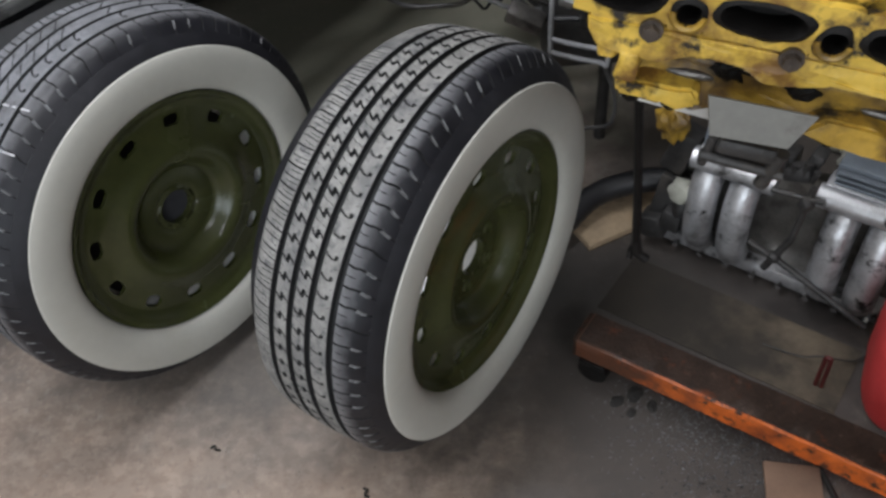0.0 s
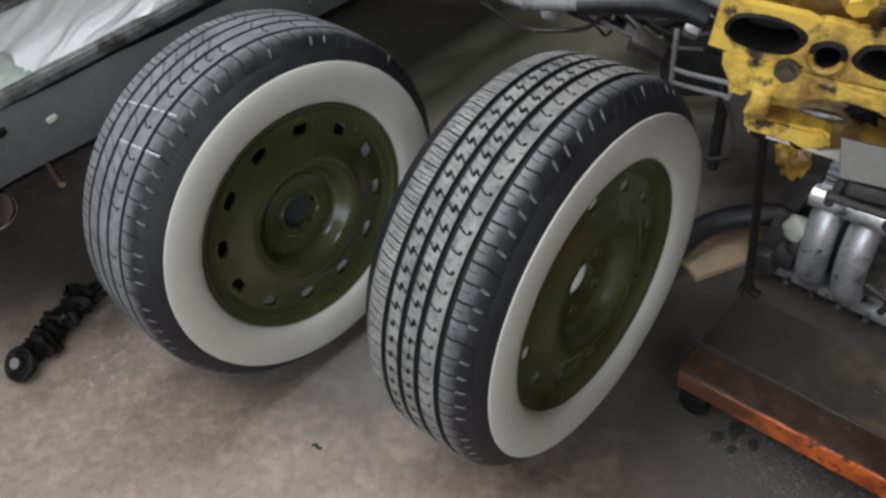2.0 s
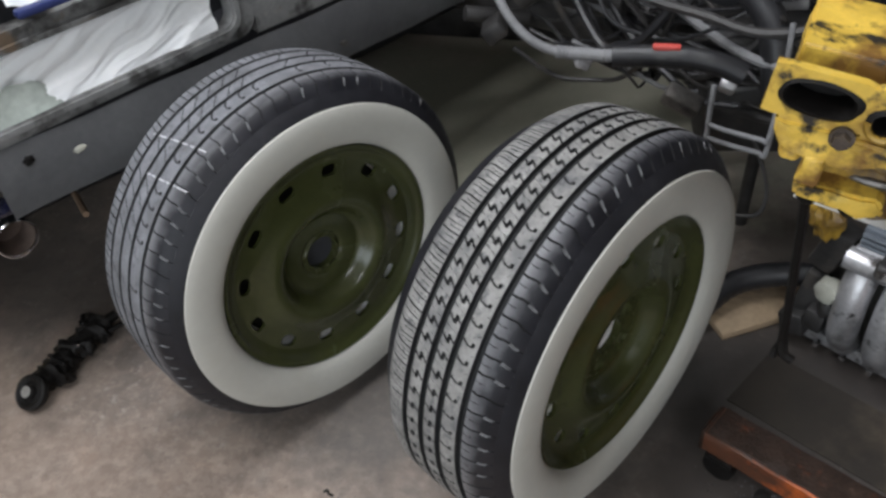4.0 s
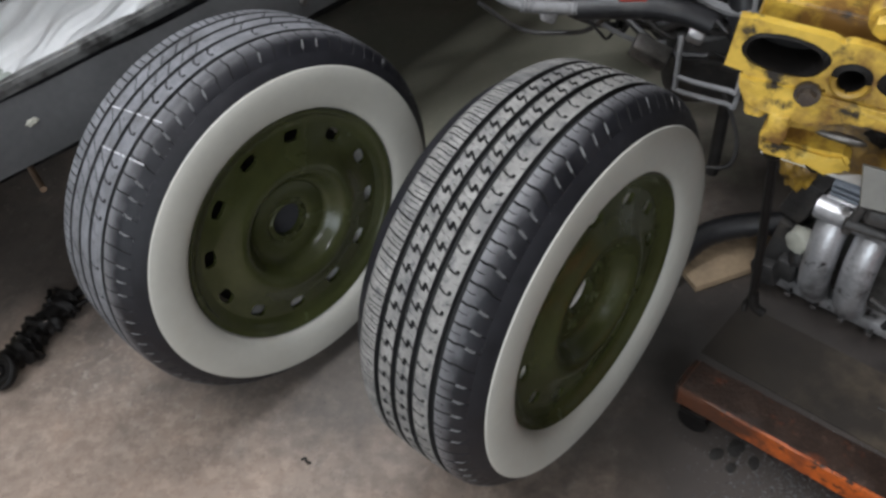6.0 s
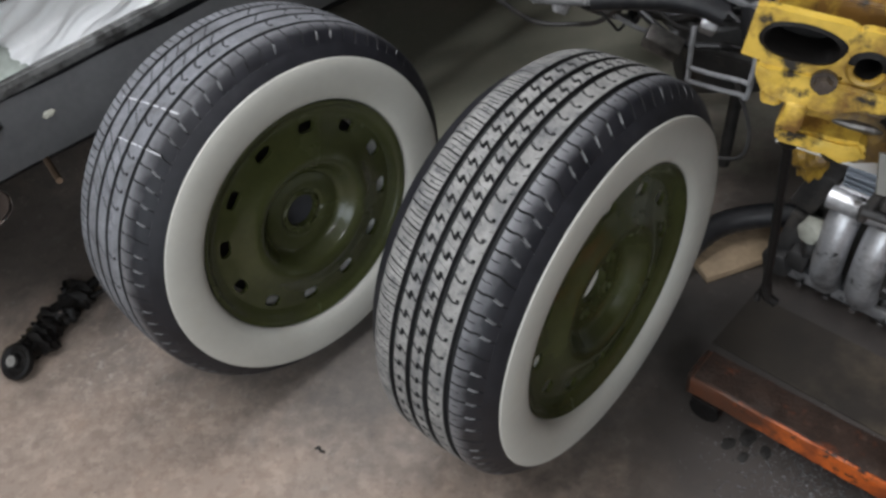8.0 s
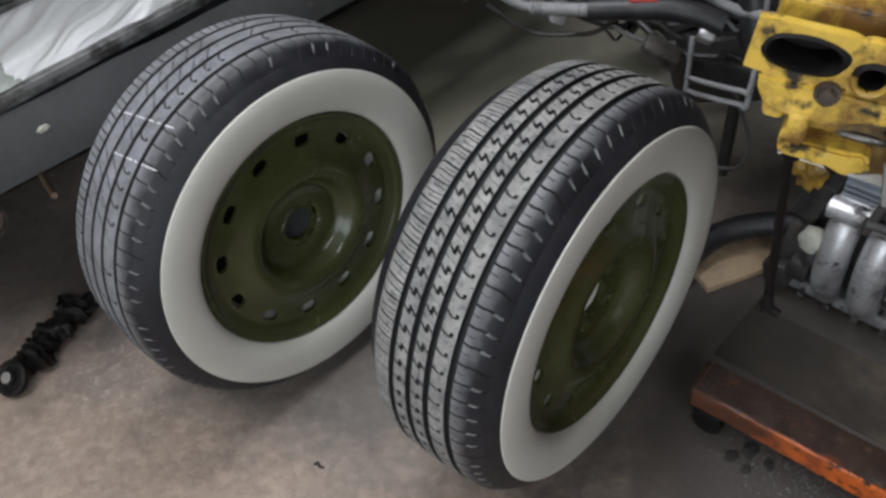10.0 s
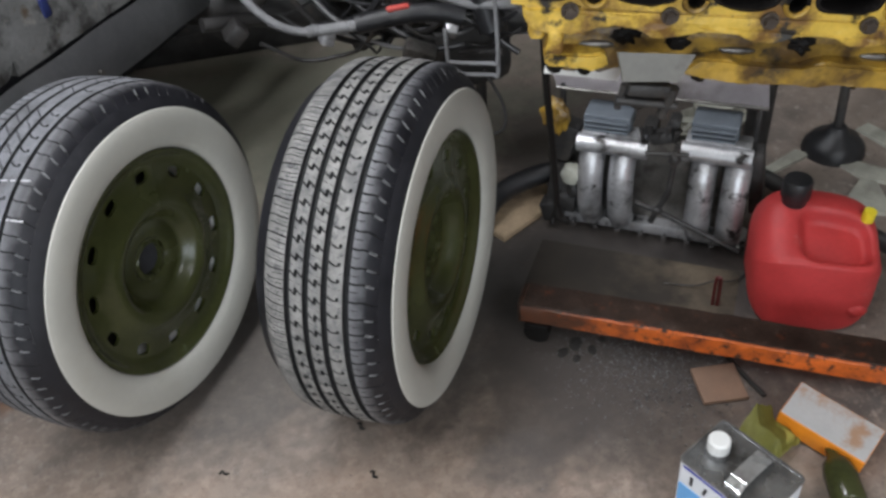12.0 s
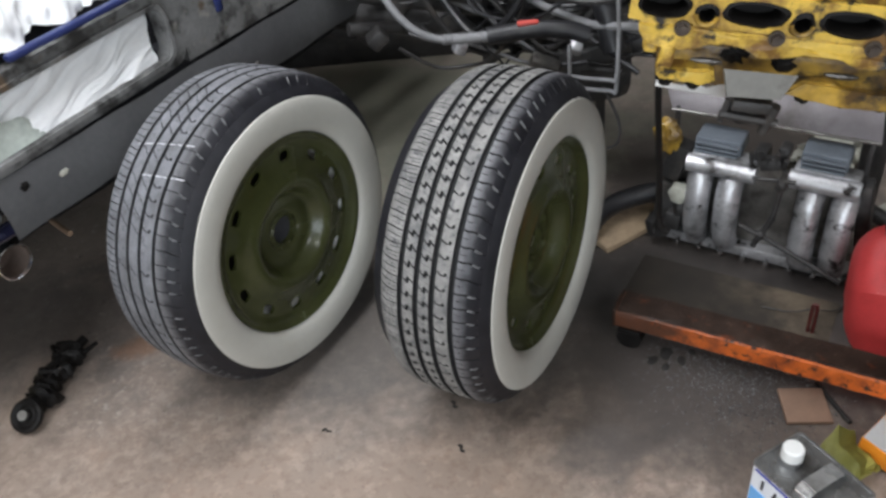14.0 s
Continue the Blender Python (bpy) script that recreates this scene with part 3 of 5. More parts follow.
wheel(pose(0.088, 1.069, 0.3345, 0, 0, -35.41) @ pose(0, 0, 0, 0, 0.49, 0) @ pose(0, 0, 0, 30, 0, 0), 0.0046, True)


# Black disc added so the slots look into shade; not a wheel part.
part("slot_shade_disc", rod(bmesh.new(), (-0.046, 0, 0), (-0.052, 0, 0), 0.178, seg=48), M_GREASE, W1, "added black disc standing in for shade behind slots")
part("hub_face", lathe(bmesh.new(), [(0.0750, -0.0195), (0.066, -0.0188), (0.054, -0.0184), (0.044, -0.0200), (0.038, -0.025), (0.036, -0.036)], 48), M_OLIVE, W1, "olive-green dished centre")
# Dark disc added in place of the shade inside the bore.
part("bore_shade_disc", rod(bmesh.new(), (-0.032, 0, 0), (-0.037, 0, 0), 0.0365, seg=32), M_UNDER, W1, "added dark disc standing in for shade in hub bore")


def chalk_line(deg, tilt, w0, w1):
    bm = bmesh.new()
    n = 60
    prev = None
    for i in range(n + 1):
        w = w0 + (w1 - w0) * i / n
        a = radians(deg) + tilt * (w - w0) / R
        near = min(abs(w - g) for g in GROOVES)
        gap = near < 0.0045 or noise.noise(Vector((w * 160, deg, 0))) < -0.25
        row = [bm.verts.new((MIDX + w, (crown(w) + 0.0012) * math.cos(a + d / R), (crown(w) + 0.0012) * math.sin(a + d / R))) for d in (-0.001, 0.001)]
        if prev and not gap:
            bm.faces.new((prev[0], prev[1], row[1], row[0]))
        prev = row
    return part("chalk_mark", bm, M_CHALK, W1, "white chalk line across tread")


chalk_line(CH1, -0.17, -0.055, 0.075)
chalk_line(CH2, -0.12, -0.015, 0.085)

# ---- car at the back ----
CAR = pose(-1.144, 0.858, 0, 0, 0, 53.13)
car = thing("car", CAR, "dark blue car body with stripped tail and bare primer panels", "car")


def rounded(x0, x1, z0, z1, r, n=6):
    pts = []
    for cx, cz, a in ((x1 - r, z1 - r, 0), (x0 + r, z1 - r, 90), (x0 + r, z0 + r, 180), (x1 - r, z0 + r, 270)):
        pts += [(cx + r * math.cos(radians(a + 90 * i / n)), cz + r * math.sin(radians(a + 90 * i / n))) for i in range(n + 1)]
    return pts


def holed(bm, outer, inner, y0, y1):
    rows = [[bm.verts.new((x, y, z)) for x, z in o] for o, y in ((outer, y0), (inner, y0), (inner, y1), (outer, y1))]
    n = len(outer)
    for a, b in zip(rows, rows[1:] + rows[:1]):
        for i in range(n):
            j = (i + 1) % n
            bm.faces.new((a[i], a[j], b[j], b[i]))
    return bm


part("tail_panel", holed(bmesh.new(), rounded(0.284, 0.905, 0.612, 0.784, 0.04), rounded(0.305, 0.86, 0.64, 0.752, 0.025), -0.012, 0.02), M_PRIMER, car, "mottled bare primer panel with long opening")
part("panel_lip", holed(bmesh.new(), rounded(0.293, 0.872, 0.628, 0.764, 0.035), rounded(0.303, 0.862, 0.638, 0.754, 0.026), -0.02, -0.012), M_PRIMER, car)
bm = bmesh.new()
prism(bm, [(0.905, 0.606), (1.85, 0.575), (1.85, 1.05), (0.86, 1.05), (0.86, 0.815), (0.905, 0.795)], -0.010, 0.02)
part("side_panel", bm, M_PRIMER, car, "mottled bare primer panel")
bm = bmesh.new()
sheet(bm, 30, 6, lambda u, v: (0.365 + 1.5 * u, -0.015 - 0.018 * math.sin(1.8 * v), 0.613 - 0.04 * u - 0.113 * v + 0.0015 * math.sin(40 * u)), 0.004)
part("valance", bm, M_VALANCE, car, "dull grey lower panel")
part("valance_end", box(bmesh.new(), (0.325, -0.012, 0.58), (0.076, 0.02, 0.07), 0.006), M_VALANCE, car, "pale grey end piece")
part("filler_chip", lump(bmesh.new(), (0.509, -0.027, 0.562), (0.011, 0.004, 0.006), 0.7, 2.5, 3, 2), M_PALE, car, "white chipped filler")
bm = bmesh.new()
rod(bm, (1.075, -0.036, 0.52), (1.075, -0.046, 0.52), 0.007, seg=6)
part("bolt", bm, M_STEEL, car)
part("hole_plug", lump(bmesh.new(), (0.425, -0.0255, 0.582), (0.009, 0.003, 0.008), 0.6, 2.5, 3, 5), M_GREASE, car, "dark ragged hole")
part("grommet", box(bmesh.new(), (1.03, -0.012, 0.69), (0.022, 0.008, 0.04), 0.01), M_CARTRIM, car, "blue oval plug")
part("trim_strip", box(bmesh.new(), (0.70, -0.022, 0.803), (0.40, 0.02, 0.014), 0.005, Matrix.Rotation(radians(0.6), 4, "Y")), M_CARTRIM, car, "blue painted edge")


def between(a, b, bulge, thick=0.003):
    """A curved panel between two guide lines of the car's corner."""
    a, b = smooth_line(a, 6), smooth_line(b, 6)
    n = len(a) - 1

    def at(u, v):
        i = round(v * n)
        p = a[i].lerp(b[i], u)
        return p + Vector((0, -bulge * math.sin(math.pi * u), 0)) + 0.0015 * noise.noise_vector(p * 22)

    return sheet(bmesh.new(), 8, n, at, thick)


EDGE_OUT = [(0.173, 0.12, 0.96), (0.150, 0.12, 0.70), (0.153, 0.12, 0.60), (0.185, 0.12, 0.537), (0.218, 0.115, 0.465), (0.262, 0.11, 0.400)]
EDGE_IN = [(0.225, 0.06, 0.98), (0.203, 0.06, 0.761), (0.201, 0.06, 0.676), (0.206, 0.06, 0.578), (0.242, 0.06, 0.484), (0.268, 0.06, 0.428)]
RIDGE_A = [(0.245, 0.02, 1.0), (0.214, 0.02, 0.772), (0.209, 0.02, 0.696), (0.211, 0.02, 0.602), (0.247, 0.02, 0.511), (0.270, 0.02, 0.455)]
RIDGE_B = [(0.290, -0.012, 1.0), (0.252, -0.012, 0.779), (0.228, -0.012, 0.703), (0.219, -0.012, 0.618), (0.252, -0.012, 0.533), (0.272, -0.012, 0.485)]
JAMB = [(0.33, 0.012, 1.0), (0.298, 0.012, 0.765), (0.294, 0.012, 0.690), (0.300, 0.012, 0.603), (0.300, 0.012, 0.518), (0.300, 0.012, 0.470)]
part("corner_edge", between(EDGE_OUT, EDGE_IN, 0.014), M_MAUVE, car, "dusty mauve edge of body")
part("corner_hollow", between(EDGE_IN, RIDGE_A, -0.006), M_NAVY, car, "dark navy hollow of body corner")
# Ridge that catches the light: its bright streak is in the colour.
part("corner_panel", between(RIDGE_A, RIDGE_B, 0.010), M_LITBLUE, car, "glossy blue body corner, brightened with a painted reflection")
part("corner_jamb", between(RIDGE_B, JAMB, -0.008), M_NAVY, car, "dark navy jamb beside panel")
bm = bmesh.new()
tube(bm, [(0.275, 0.0, 0.545), (0.30, -0.006, 0.525), (0.36, 0.0, 0.512), (0.48, 0.002, 0.502)], 0.016, 10)
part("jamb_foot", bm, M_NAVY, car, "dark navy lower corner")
bm = bmesh.new()
rod(bm, (0.319, -0.004, 0.845), (0.319, -0.012, 0.845), 0.007, seg=10)
part("rivet", bm, M_PALE, car, "pale round rivet")
bm = bmesh.new()
prism(bm, [(0.282, 0.80), (0.42, 0.826), (0.47, 0.99), (0.31, 0.99)], -0.006, 0.01)
part("upper_jamb", bm, M_NAVY, car, "dark navy painted bracket")
bm = bmesh.new()
box(bm, (0.99, 0.79, 0.50), (1.62, 1.27, 0.12), 0.02)
box(bm, (1.06, 1.2, 0.8), (1.5, 0.8, 0.6), 0.05)
part("underbody", bm, M_UNDER, car)
# Body side added to keep lamp light off the floor under the car.
bm = bmesh.new()
sheet(bm, 20, 16, lambda u, v: (0.152 - 0.05 * math.sin(2.4 * u), 0.125 + 1.3 * u, 0.40 - 0.12 * u * (1 - u) + (0.70 + 0.12 * u * (1 - u)) * v + 0.2 * max(0, 0.6 - u) * (1 - v)), 0.004)
part("quarter_panel", bm, M_NAVY, car, "dark navy body side added to block light")
bm = bmesh.new()
sheet(bm, 24, 6, lambda u, v: (0.30 + 1.5 * u, 0.005 + 0.09 * v, 0.515 - 0.045 * u - 0.10 * v + 0.004 * math.sin(17 * u)), 0.004)
part("lower_apron", bm, M_UNDER, car, "dark lower apron under panel")
part("inner_panel", box(bmesh.new(), (0.95, 0.25, 0.68), (1.3, 0.02, 0.3)), M_UNDER, car)
bm = bmesh.new()
tip = lathe(bm, [(0.030, 0.2), (0.034, 0.05), (0.037, 0.0), (0.0355, -0.001), (0.033, 0.004)], 32)
part("exhaust_tip", bm, M_CHROME, car, "chrome exhaust tip", pose(0.360, 0.015, 0.435, 0, 0, 90))
bm = bmesh.new()
lathe(bm, [(0.0325, 0.005), (0.031, 0.06), (0.0, 0.065)], 32)
part("tip_liner", bm, mat("sooty_brown", (0.16, 0.12, 0.10), 0.7, 0.2, scale=30, vary=0.3), car, "sooty brown inside", pose(0.360, 0.015, 0.435, 0, 0, 90))
part("tail_pipe", rod(bmesh.new(), (0.478, 0.0, 0.424), (0.53, 0.25, 0.43), 0.006), mat("rusty_pipe", (0.22, 0.15, 0.10), 0.7, 0.3, scale=30, vary=0.3), car, "rusty pipe end")
for s in (0.05, 1.6):
    tw = bmesh.new()
    lathe(tw, [(0.0, -0.1), (0.2, -0.1), (0.29, -0.1), (0.315, -0.07), (0.32, 0.0), (0.315, 0.07), (0.29, 0.1), (0.0, 0.1)], 40)
    part("road_wheel", tw, M_UNDER, car, "dark wheel under body", pose(s, 1.15, 0.32, 0, 0, 90))
bm = bmesh.new()


def film(u, v):
    p = Vector((0.375 + (0.475 - 0.03 * (1 - v) + 0.006 * math.sin(11 * v)) * u + 0.02 * (1 - u) * math.sin(7 * v), 0.0, 0.625 + 0.14 * v))
    d = p.z * 2.2 - p.x * 0.75 + 0.05 * noise.noise(Vector((p.x * 9, p.z * 9, 4)))
    k = abs(noise.noise(Vector((p.x * 4, d * 14, 1)))) * 0.030 + abs(noise.noise(Vector((p.x * 12, d * 34, 5)))) * 0.012
    return (p.x, -0.010 + 0.4 * k + 0.028 * v, p.z)


solo("plastic_sheet", sheet(bm, 150, 50, film), M_FILM, CAR, "crumpled clear plastic sheet behind panel opening", "plastic sheet")
bm = bmesh.new()


def inner_film(u, v):
    k = noise.noise(Vector((u * 4, v * 5, 7))) * 0.02
    return (0.29 + 0.13 * u, 0.03 + k + 0.02 * u, 0.62 + 0.15 * v)


def film_mound(u, v):
    """Slumped film bulging in the lower corner of the opening."""
    k = abs(noise.noise(Vector((u * 7, v * 4, 3)))) * 0.004
    return (0.375 + 0.17 * u, -0.010 + 0.012 * v + k, 0.632 + (0.066 * math.sin(math.pi * (0.12 + 0.85 * u)) + 0.01 * noise.noise(Vector((u * 5, 0, 0)))) * v)


solo("plastic_sheet", sheet(bmesh.new(), 40, 16, film_mound), M_GREENFILM, CAR, "slumped greenish plastic film in panel opening", "plastic sheet")
solo("plastic_sheet", sheet(bmesh.new(), 16, 16, inner_film), M_GREENFILM, CAR, "murky green plastic film inside car opening", "plastic sheet")
for k, (x, z) in enumerate(((0.345, 0.715), (0.372, 0.70), (0.318, 0.68), (0.335, 0.655))):
    part("tape_scrap", lump(bmesh.new(), (x, 0.008, z), (0.006, 0.004, 0.012), 0.6, 2, 2, k), M_GREASE, car, "dark torn sealant")


def film2(u, v):
    k = noise.noise(Vector((u * 6, v * 4, 9))) * 0.03 + noise.noise(Vector((u * 20, v * 11, 3))) * 0.012
    return (0.50 + 0.38 * u, 0.0 + 0.35 * v * v + k, 0.812 + 0.35 * v + 0.3 * k)


solo("plastic_sheet", sheet(bm, 70, 40, film2), M_FILM, CAR, "crumpled clear plastic sheet draped over car opening", "plastic sheet")
bm = bmesh.new()


def film3(u, v):
    k = noise.noise(Vector((u * 3, v * 5, 2))) * 0.03 + abs(noise.noise(Vector((u * 6, v * 9, 6)))) * 0.03
    a, b = Vector((-1.50, 1.33, 0.16)), Vector((-1.66, 1.46, 0.56))
    p = a.lerp(b, v) + Vector((0.62, 0.68, 0.0)) * ((u - 0.5) * (0.05 + 0.17 * v))
    return (p.x + k, p.y - k + 0.05 * math.sin(3 * v), p.z)


solo("plastic_sheet", sheet(bm, 24, 60, film3), M_DIMFILM, Matrix.Identity(4), "hanging white plastic film by yellow bag", "plastic sheet")
solo("plastic_sheet", lump(bmesh.new(), (0, 0, 0), (0.055, 0.045, 0.06), 0.3, 2.0, 4, 3), M_DIMFILM, CAR @ pose(0.172, -0.04, 0.915), "bunched white plastic film on car corner", "plastic sheet")

# ---- yellow engine on its stand ----
def roughen(bm, amount, freq):
    """Breaks the long faces up and shifts their corners, as on a rough casting."""
    bmesh.ops.triangulate(bm, faces=bm.faces)
    for _ in range(3):
        bmesh.ops.subdivide_edges(bm, edges=[e for e in bm.edges if e.calc_length() > 0.022], cuts=1)
        bmesh.ops.triangulate(bm, faces=[f for f in bm.faces if len(f.verts) > 3])
    for v in bm.verts:
        v.co += amount * noise.noise_vector(v.co * freq) + 0.4 * amount * noise.noise_vector(v.co * freq * 3.1)
    return bm


ENG = pose(0.251, 0.851, 0.861, 0, 8, -18)
engine = thing("engine", ENG, "yellow painted engine block, chipped and oily, raised on stand", "engine")
bm = bmesh.new()
low = [(-0.062, 0.004), (-0.056, -0.014), (-0.045, -0.032), (-0.01, -0.034)]
for k in range(5):
    x = 0.1285 * k
    low += [(x + 0.015, -0.033), (x + 0.04, -0.024), (x + 0.07, -0.021), (x + 0.095, -0.024), (x + 0.115, -0.034)]
prism(bm, low + [(0.66, -0.034), (0.66, 0.004)], 0.0, 0.16)
box(bm, (0.30, 0.10, 0.03), (0.72, 0.12, 0.06))
bmesh.ops.bevel(bm, geom=[e for e in bm.edges if e.calc_length() > 0.012], offset=0.003, segments=2, affect="EDGES")
roughen(bm, 0.0035, 40)
head = part("cylinder_head", bm, M_YELLOW, engine, "chipped yellow cylinder head")


def ring_pts(cx, cz, a, b, x0, x1, z0, z1, n=32):
    hole, outer = [], []
    for i in range(n):
        q = 2 * math.pi * (i + 0.5) / n
        c, d = math.cos(q), math.sin(q)
        hole.append((cx + math.copysign(a * abs(c) ** 0.85, c), cz + math.copysign(b * abs(d) ** 0.85, d)))
        t = min(((x1 if c > 0 else x0) - cx) / c, ((z1 if d > 0 else z0) - cz) / d)
        outer.append((cx + t * c, cz + t * d))
    return hole, outer


def opening(name, label, cx, cz, a, b, x0, x1, z0, z1, soot):
    hole, outer = ring_pts(cx, cz, a, b, x0, x1, z0, z1)
    part("port_face", holed(bmesh.new(), outer, hole, 0.001, 0.012), M_YELLOW, head)
    bm = bmesh.new()
    rows = []
    for y, g in ((-0.002, 1.0), (0.002, 0.94), (0.02, 0.88), (0.036, 0.8)):
        rows.append([bm.verts.new((cx + (x - cx) * g, y, cz + (z - cz) * g)) for x, z in hole])
    outer_ring = [bm.verts.new((cx + (x - cx) * (1 + soot * (0.55 + 0.9 * abs(noise.noise(Vector((x * 40, z * 40, cx)))))), 0.0004, cz + (z - cz) * (1 + soot * (0.75 + 1.3 * abs(noise.noise(Vector((x * 45, z * 45, cx + 4)))))))) for x, z in hole]
    rows.insert(0, outer_ring)
    n = len(hole)
    for p, q in zip(rows, rows[1:]):
        for i in range(n):
            bm.faces.new((p[i], p[(i + 1) % n], q[(i + 1) % n], q[i]))
    bm.faces.new(rows[-1])
    part(name, bm, M_GREASE, head, label)


opening("exhaust_port", "black sooty oval port", -0.030, 0.030, 0.032, 0.016, -0.076, 0.012, 0.004, 0.056, 0.2)
for k in range(5):
    x = 0.1285 * k
    bm = bmesh.new()
    rod(bm, (x, 0.002, 0), (x, -0.004, 0), 0.0115, seg=18)
    rod(bm, (x, -0.003, 0), (x, -0.012, 0), 0.0088, 0.008, seg=6)
    part("bolt", bm, M_RUSTBOLT, head, "dark oily steel bolt")
    opening("bolt_hole", "black oily hole", x + 0.029, 0.022, 0.0115, 0.0115, x + 0.012, x + 0.046, 0.004, 0.056, 0.55)
    bm = bmesh.new()
    tube(bm, [(x + 0.029 + 0.0145 * math.cos(q), -0.001, 0.022 + 0.0145 * math.sin(q)) for q in [math.pi * (1.0 + i / 10) for i in range(11)]], 0.0035, 6, smooth=False)
    part("boss", bm, M_YELDIRT, head, "worn boss edge")
    opening("exhaust_port", "black sooty oval port", x + 0.0935, 0.030, 0.038, 0.015, x + 0.046, x + 0.1405, 0.004, 0.056, 0.24)
for x, z in ((0.038, 0.078), (0.166, 0.078), (0.295, 0.078)):
    bm = bmesh.new()
    rod(bm, (x, 0.05, z), (x, 0.018, z - 0.006), 0.018, 0.015, seg=20)
    rod(bm, (x, 0.018, z - 0.006), (x, 0.008, z - 0.009), 0.0105, seg=6)
    part("plug", bm, M_YELLOW, head, "yellow painted hexagon plug")
bm = bmesh.new()
low = [(-0.016, -0.04), (-0.020, -0.092), (-0.012, -0.102)]
for k in range(11):
    x = 0.0 + 0.051 * k
    low += [(x, -0.104 - 0.006 * (k % 3)), (x + 0.012, -0.114), (x + 0.03, -0.114 + 0.01 * (k % 2)), (x + 0.04, -0.099)]
low += [(0.56, -0.102), (0.56, -0.04)]
prism(bm, low, 0.045, 0.26)
bmesh.ops.bevel(bm, geom=list(bm.edges), offset=0.003, segments=1, affect="EDGES")
roughen(bm, 0.004, 30)
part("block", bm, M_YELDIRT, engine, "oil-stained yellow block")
for outline, m_ in (([(-0.022, -0.074), (0.0, -0.070), (0.06, -0.071), (0.068, -0.082), (0.066, -0.095), (0.045, -0.092), (0.03, -0.097), (0.01, -0.098), (-0.018, -0.094)], M_YELLOW),
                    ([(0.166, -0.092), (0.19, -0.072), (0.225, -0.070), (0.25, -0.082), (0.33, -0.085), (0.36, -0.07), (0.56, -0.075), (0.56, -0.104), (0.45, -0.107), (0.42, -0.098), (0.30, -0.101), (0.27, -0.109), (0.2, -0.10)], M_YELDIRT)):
    bm = bmesh.new()
    prism(bm, outline, 0.02, 0.05)
    bmesh.ops.bevel(bm, geom=list(bm.edges), offset=0.004, segments=2, affect="EDGES")
    roughen(bm, 0.004, 36)
    part("deck_flange", bm, m_, engine)
for k in range(7):
    x = 0.205 + 0.055 * k
    part("pan_bolt", lump(bmesh.new(), (x, 0.05, -0.108), (0.012, 0.01, 0.012), 0.4, 2, 3, x), M_GREASE, engine, "black oily bolt")
for x in (0.0, 0.042):
    part("pan_bolt", lump(bmesh.new(), (x, 0.05, -0.103), (0.014, 0.01, 0.014), 0.3, 2, 3, x), M_GREASE, engine, "black oily bolt")
bm = bmesh.new()
box(bm, (-0.012, 0.012, -0.045), (0.022, 0.03, 0.034), 0.005)
box(bm, (-0.036, 0.03, -0.042), (0.018, 0.03, 0.020), 0.005)
roughen(bm, 0.004, 60)
part("lug", bm, M_YELLOW, engine)
for x in (0.05, 0.245, 0.44):
    bm = bmesh.new()
    g = bmesh.ops.create_uvsphere(bm, u_segments=20, v_segments=10, radius=1)
    bmesh.ops.scale(bm, vec=(0.026, 0.006, 0.006), verts=bm.verts)
    part("freeze_plug", bm, M_STEEL, engine, "dull metal insert", pose(x, 0.046, -0.068))
for x, z in ((0.09, -0.05), (0.16, -0.055), (0.33, -0.055)):
    part("oil_clot", lump(bmesh.new(), (x, 0.046, z), (0.018, 0.006, 0.014), 0.6, 2.2, 4, x * 9), M_GREASE, engine, "black oily residue")
bm = bmesh.new()
a = [(0.068, -0.016, -0.047), (0.170, -0.016, -0.045), (0.153, -0.028, -0.079), (0.080, -0.028, -0.083)]
vs = [bm.verts.new(p) for p in a] + [bm.verts.new((x, y + 0.008, z - 0.004)) for x, y, z in a]
bm.faces.new(vs[:4]), bm.faces.new(vs[4:][::-1])
for i in range(4):
    bm.faces.new((vs[i], vs[4 + i], vs[4 + (i + 1) % 4], vs[(i + 1) % 4]))
bracket = part("mount_plate", bm, M_DULLPLATE, engine, "pale grey trapezoid steel plate")
bm = bmesh.new()
box(bm, (0.122, 0.01, -0.105), (0.06, 0.05, 0.02), 0.006)
rod(bm, (0.088, -0.005, -0.10), (0.086, 0.0, -0.14), 0.005)
rod(bm, (0.155, -0.008, -0.10), (0.15, 0.0, -0.15), 0.008)
rod(bm, (0.08, -0.005, -0.125), (0.165, -0.005, -0.13), 0.006)
lump(bm, (0.12, 0.02, -0.13), (0.03, 0.02, 0.018), 0.4, 3, 2)
part("linkage", bm, M_DARK, bracket, "black greasy linkage")

# White plate added for the bright reflection on the pan under the engine.
part("pan_glare", box(bmesh.new(), (0.045, 0.080, -0.122), (0.11, 0.002, 0.036), 0.0005, Matrix.Rotation(0.06, 4, "Y")), M_CAPW, engine, "white plate standing in for bright glare on pan")


def rough_bar(bm, x0, x1, y0, y1, z0, z1):
    """A worn square bar with uneven edges."""
    rows, n = [], 110
    for i in range(n + 1):
        x = x0 + (x1 - x0) * i / n
        ring = []
        for y, z in ((y0, z0), (y0, (z0 + z1) / 2), (y0, z1 - 0.002), (y0 + 0.002, z1), ((y0 + y1) / 2, z1), (y1, z1), (y1, z0)):
            k = Vector((x * 34, y * 90, z * 90))
            ring.append(bm.verts.new((x, y + 0.0016 * noise.noise(k), z + 0.0016 * noise.noise(k + Vector((7, 3, 1))))))
        rows.append(ring)
    for a, b in zip(rows, rows[1:]):
        for k in range(7):
            bm.faces.new((a[k], a[(k + 1) % 7], b[(k + 1) % 7], b[k]))
    bm.faces.new(rows[0][::-1]), bm.faces.new(rows[-1])
    return bm


stand = thing("engine_stand", pose(0.24, 1.075, 0, 0, 0, -35.9), "orange steel hoist leg on floor, top soaked with oil", "engine stand")
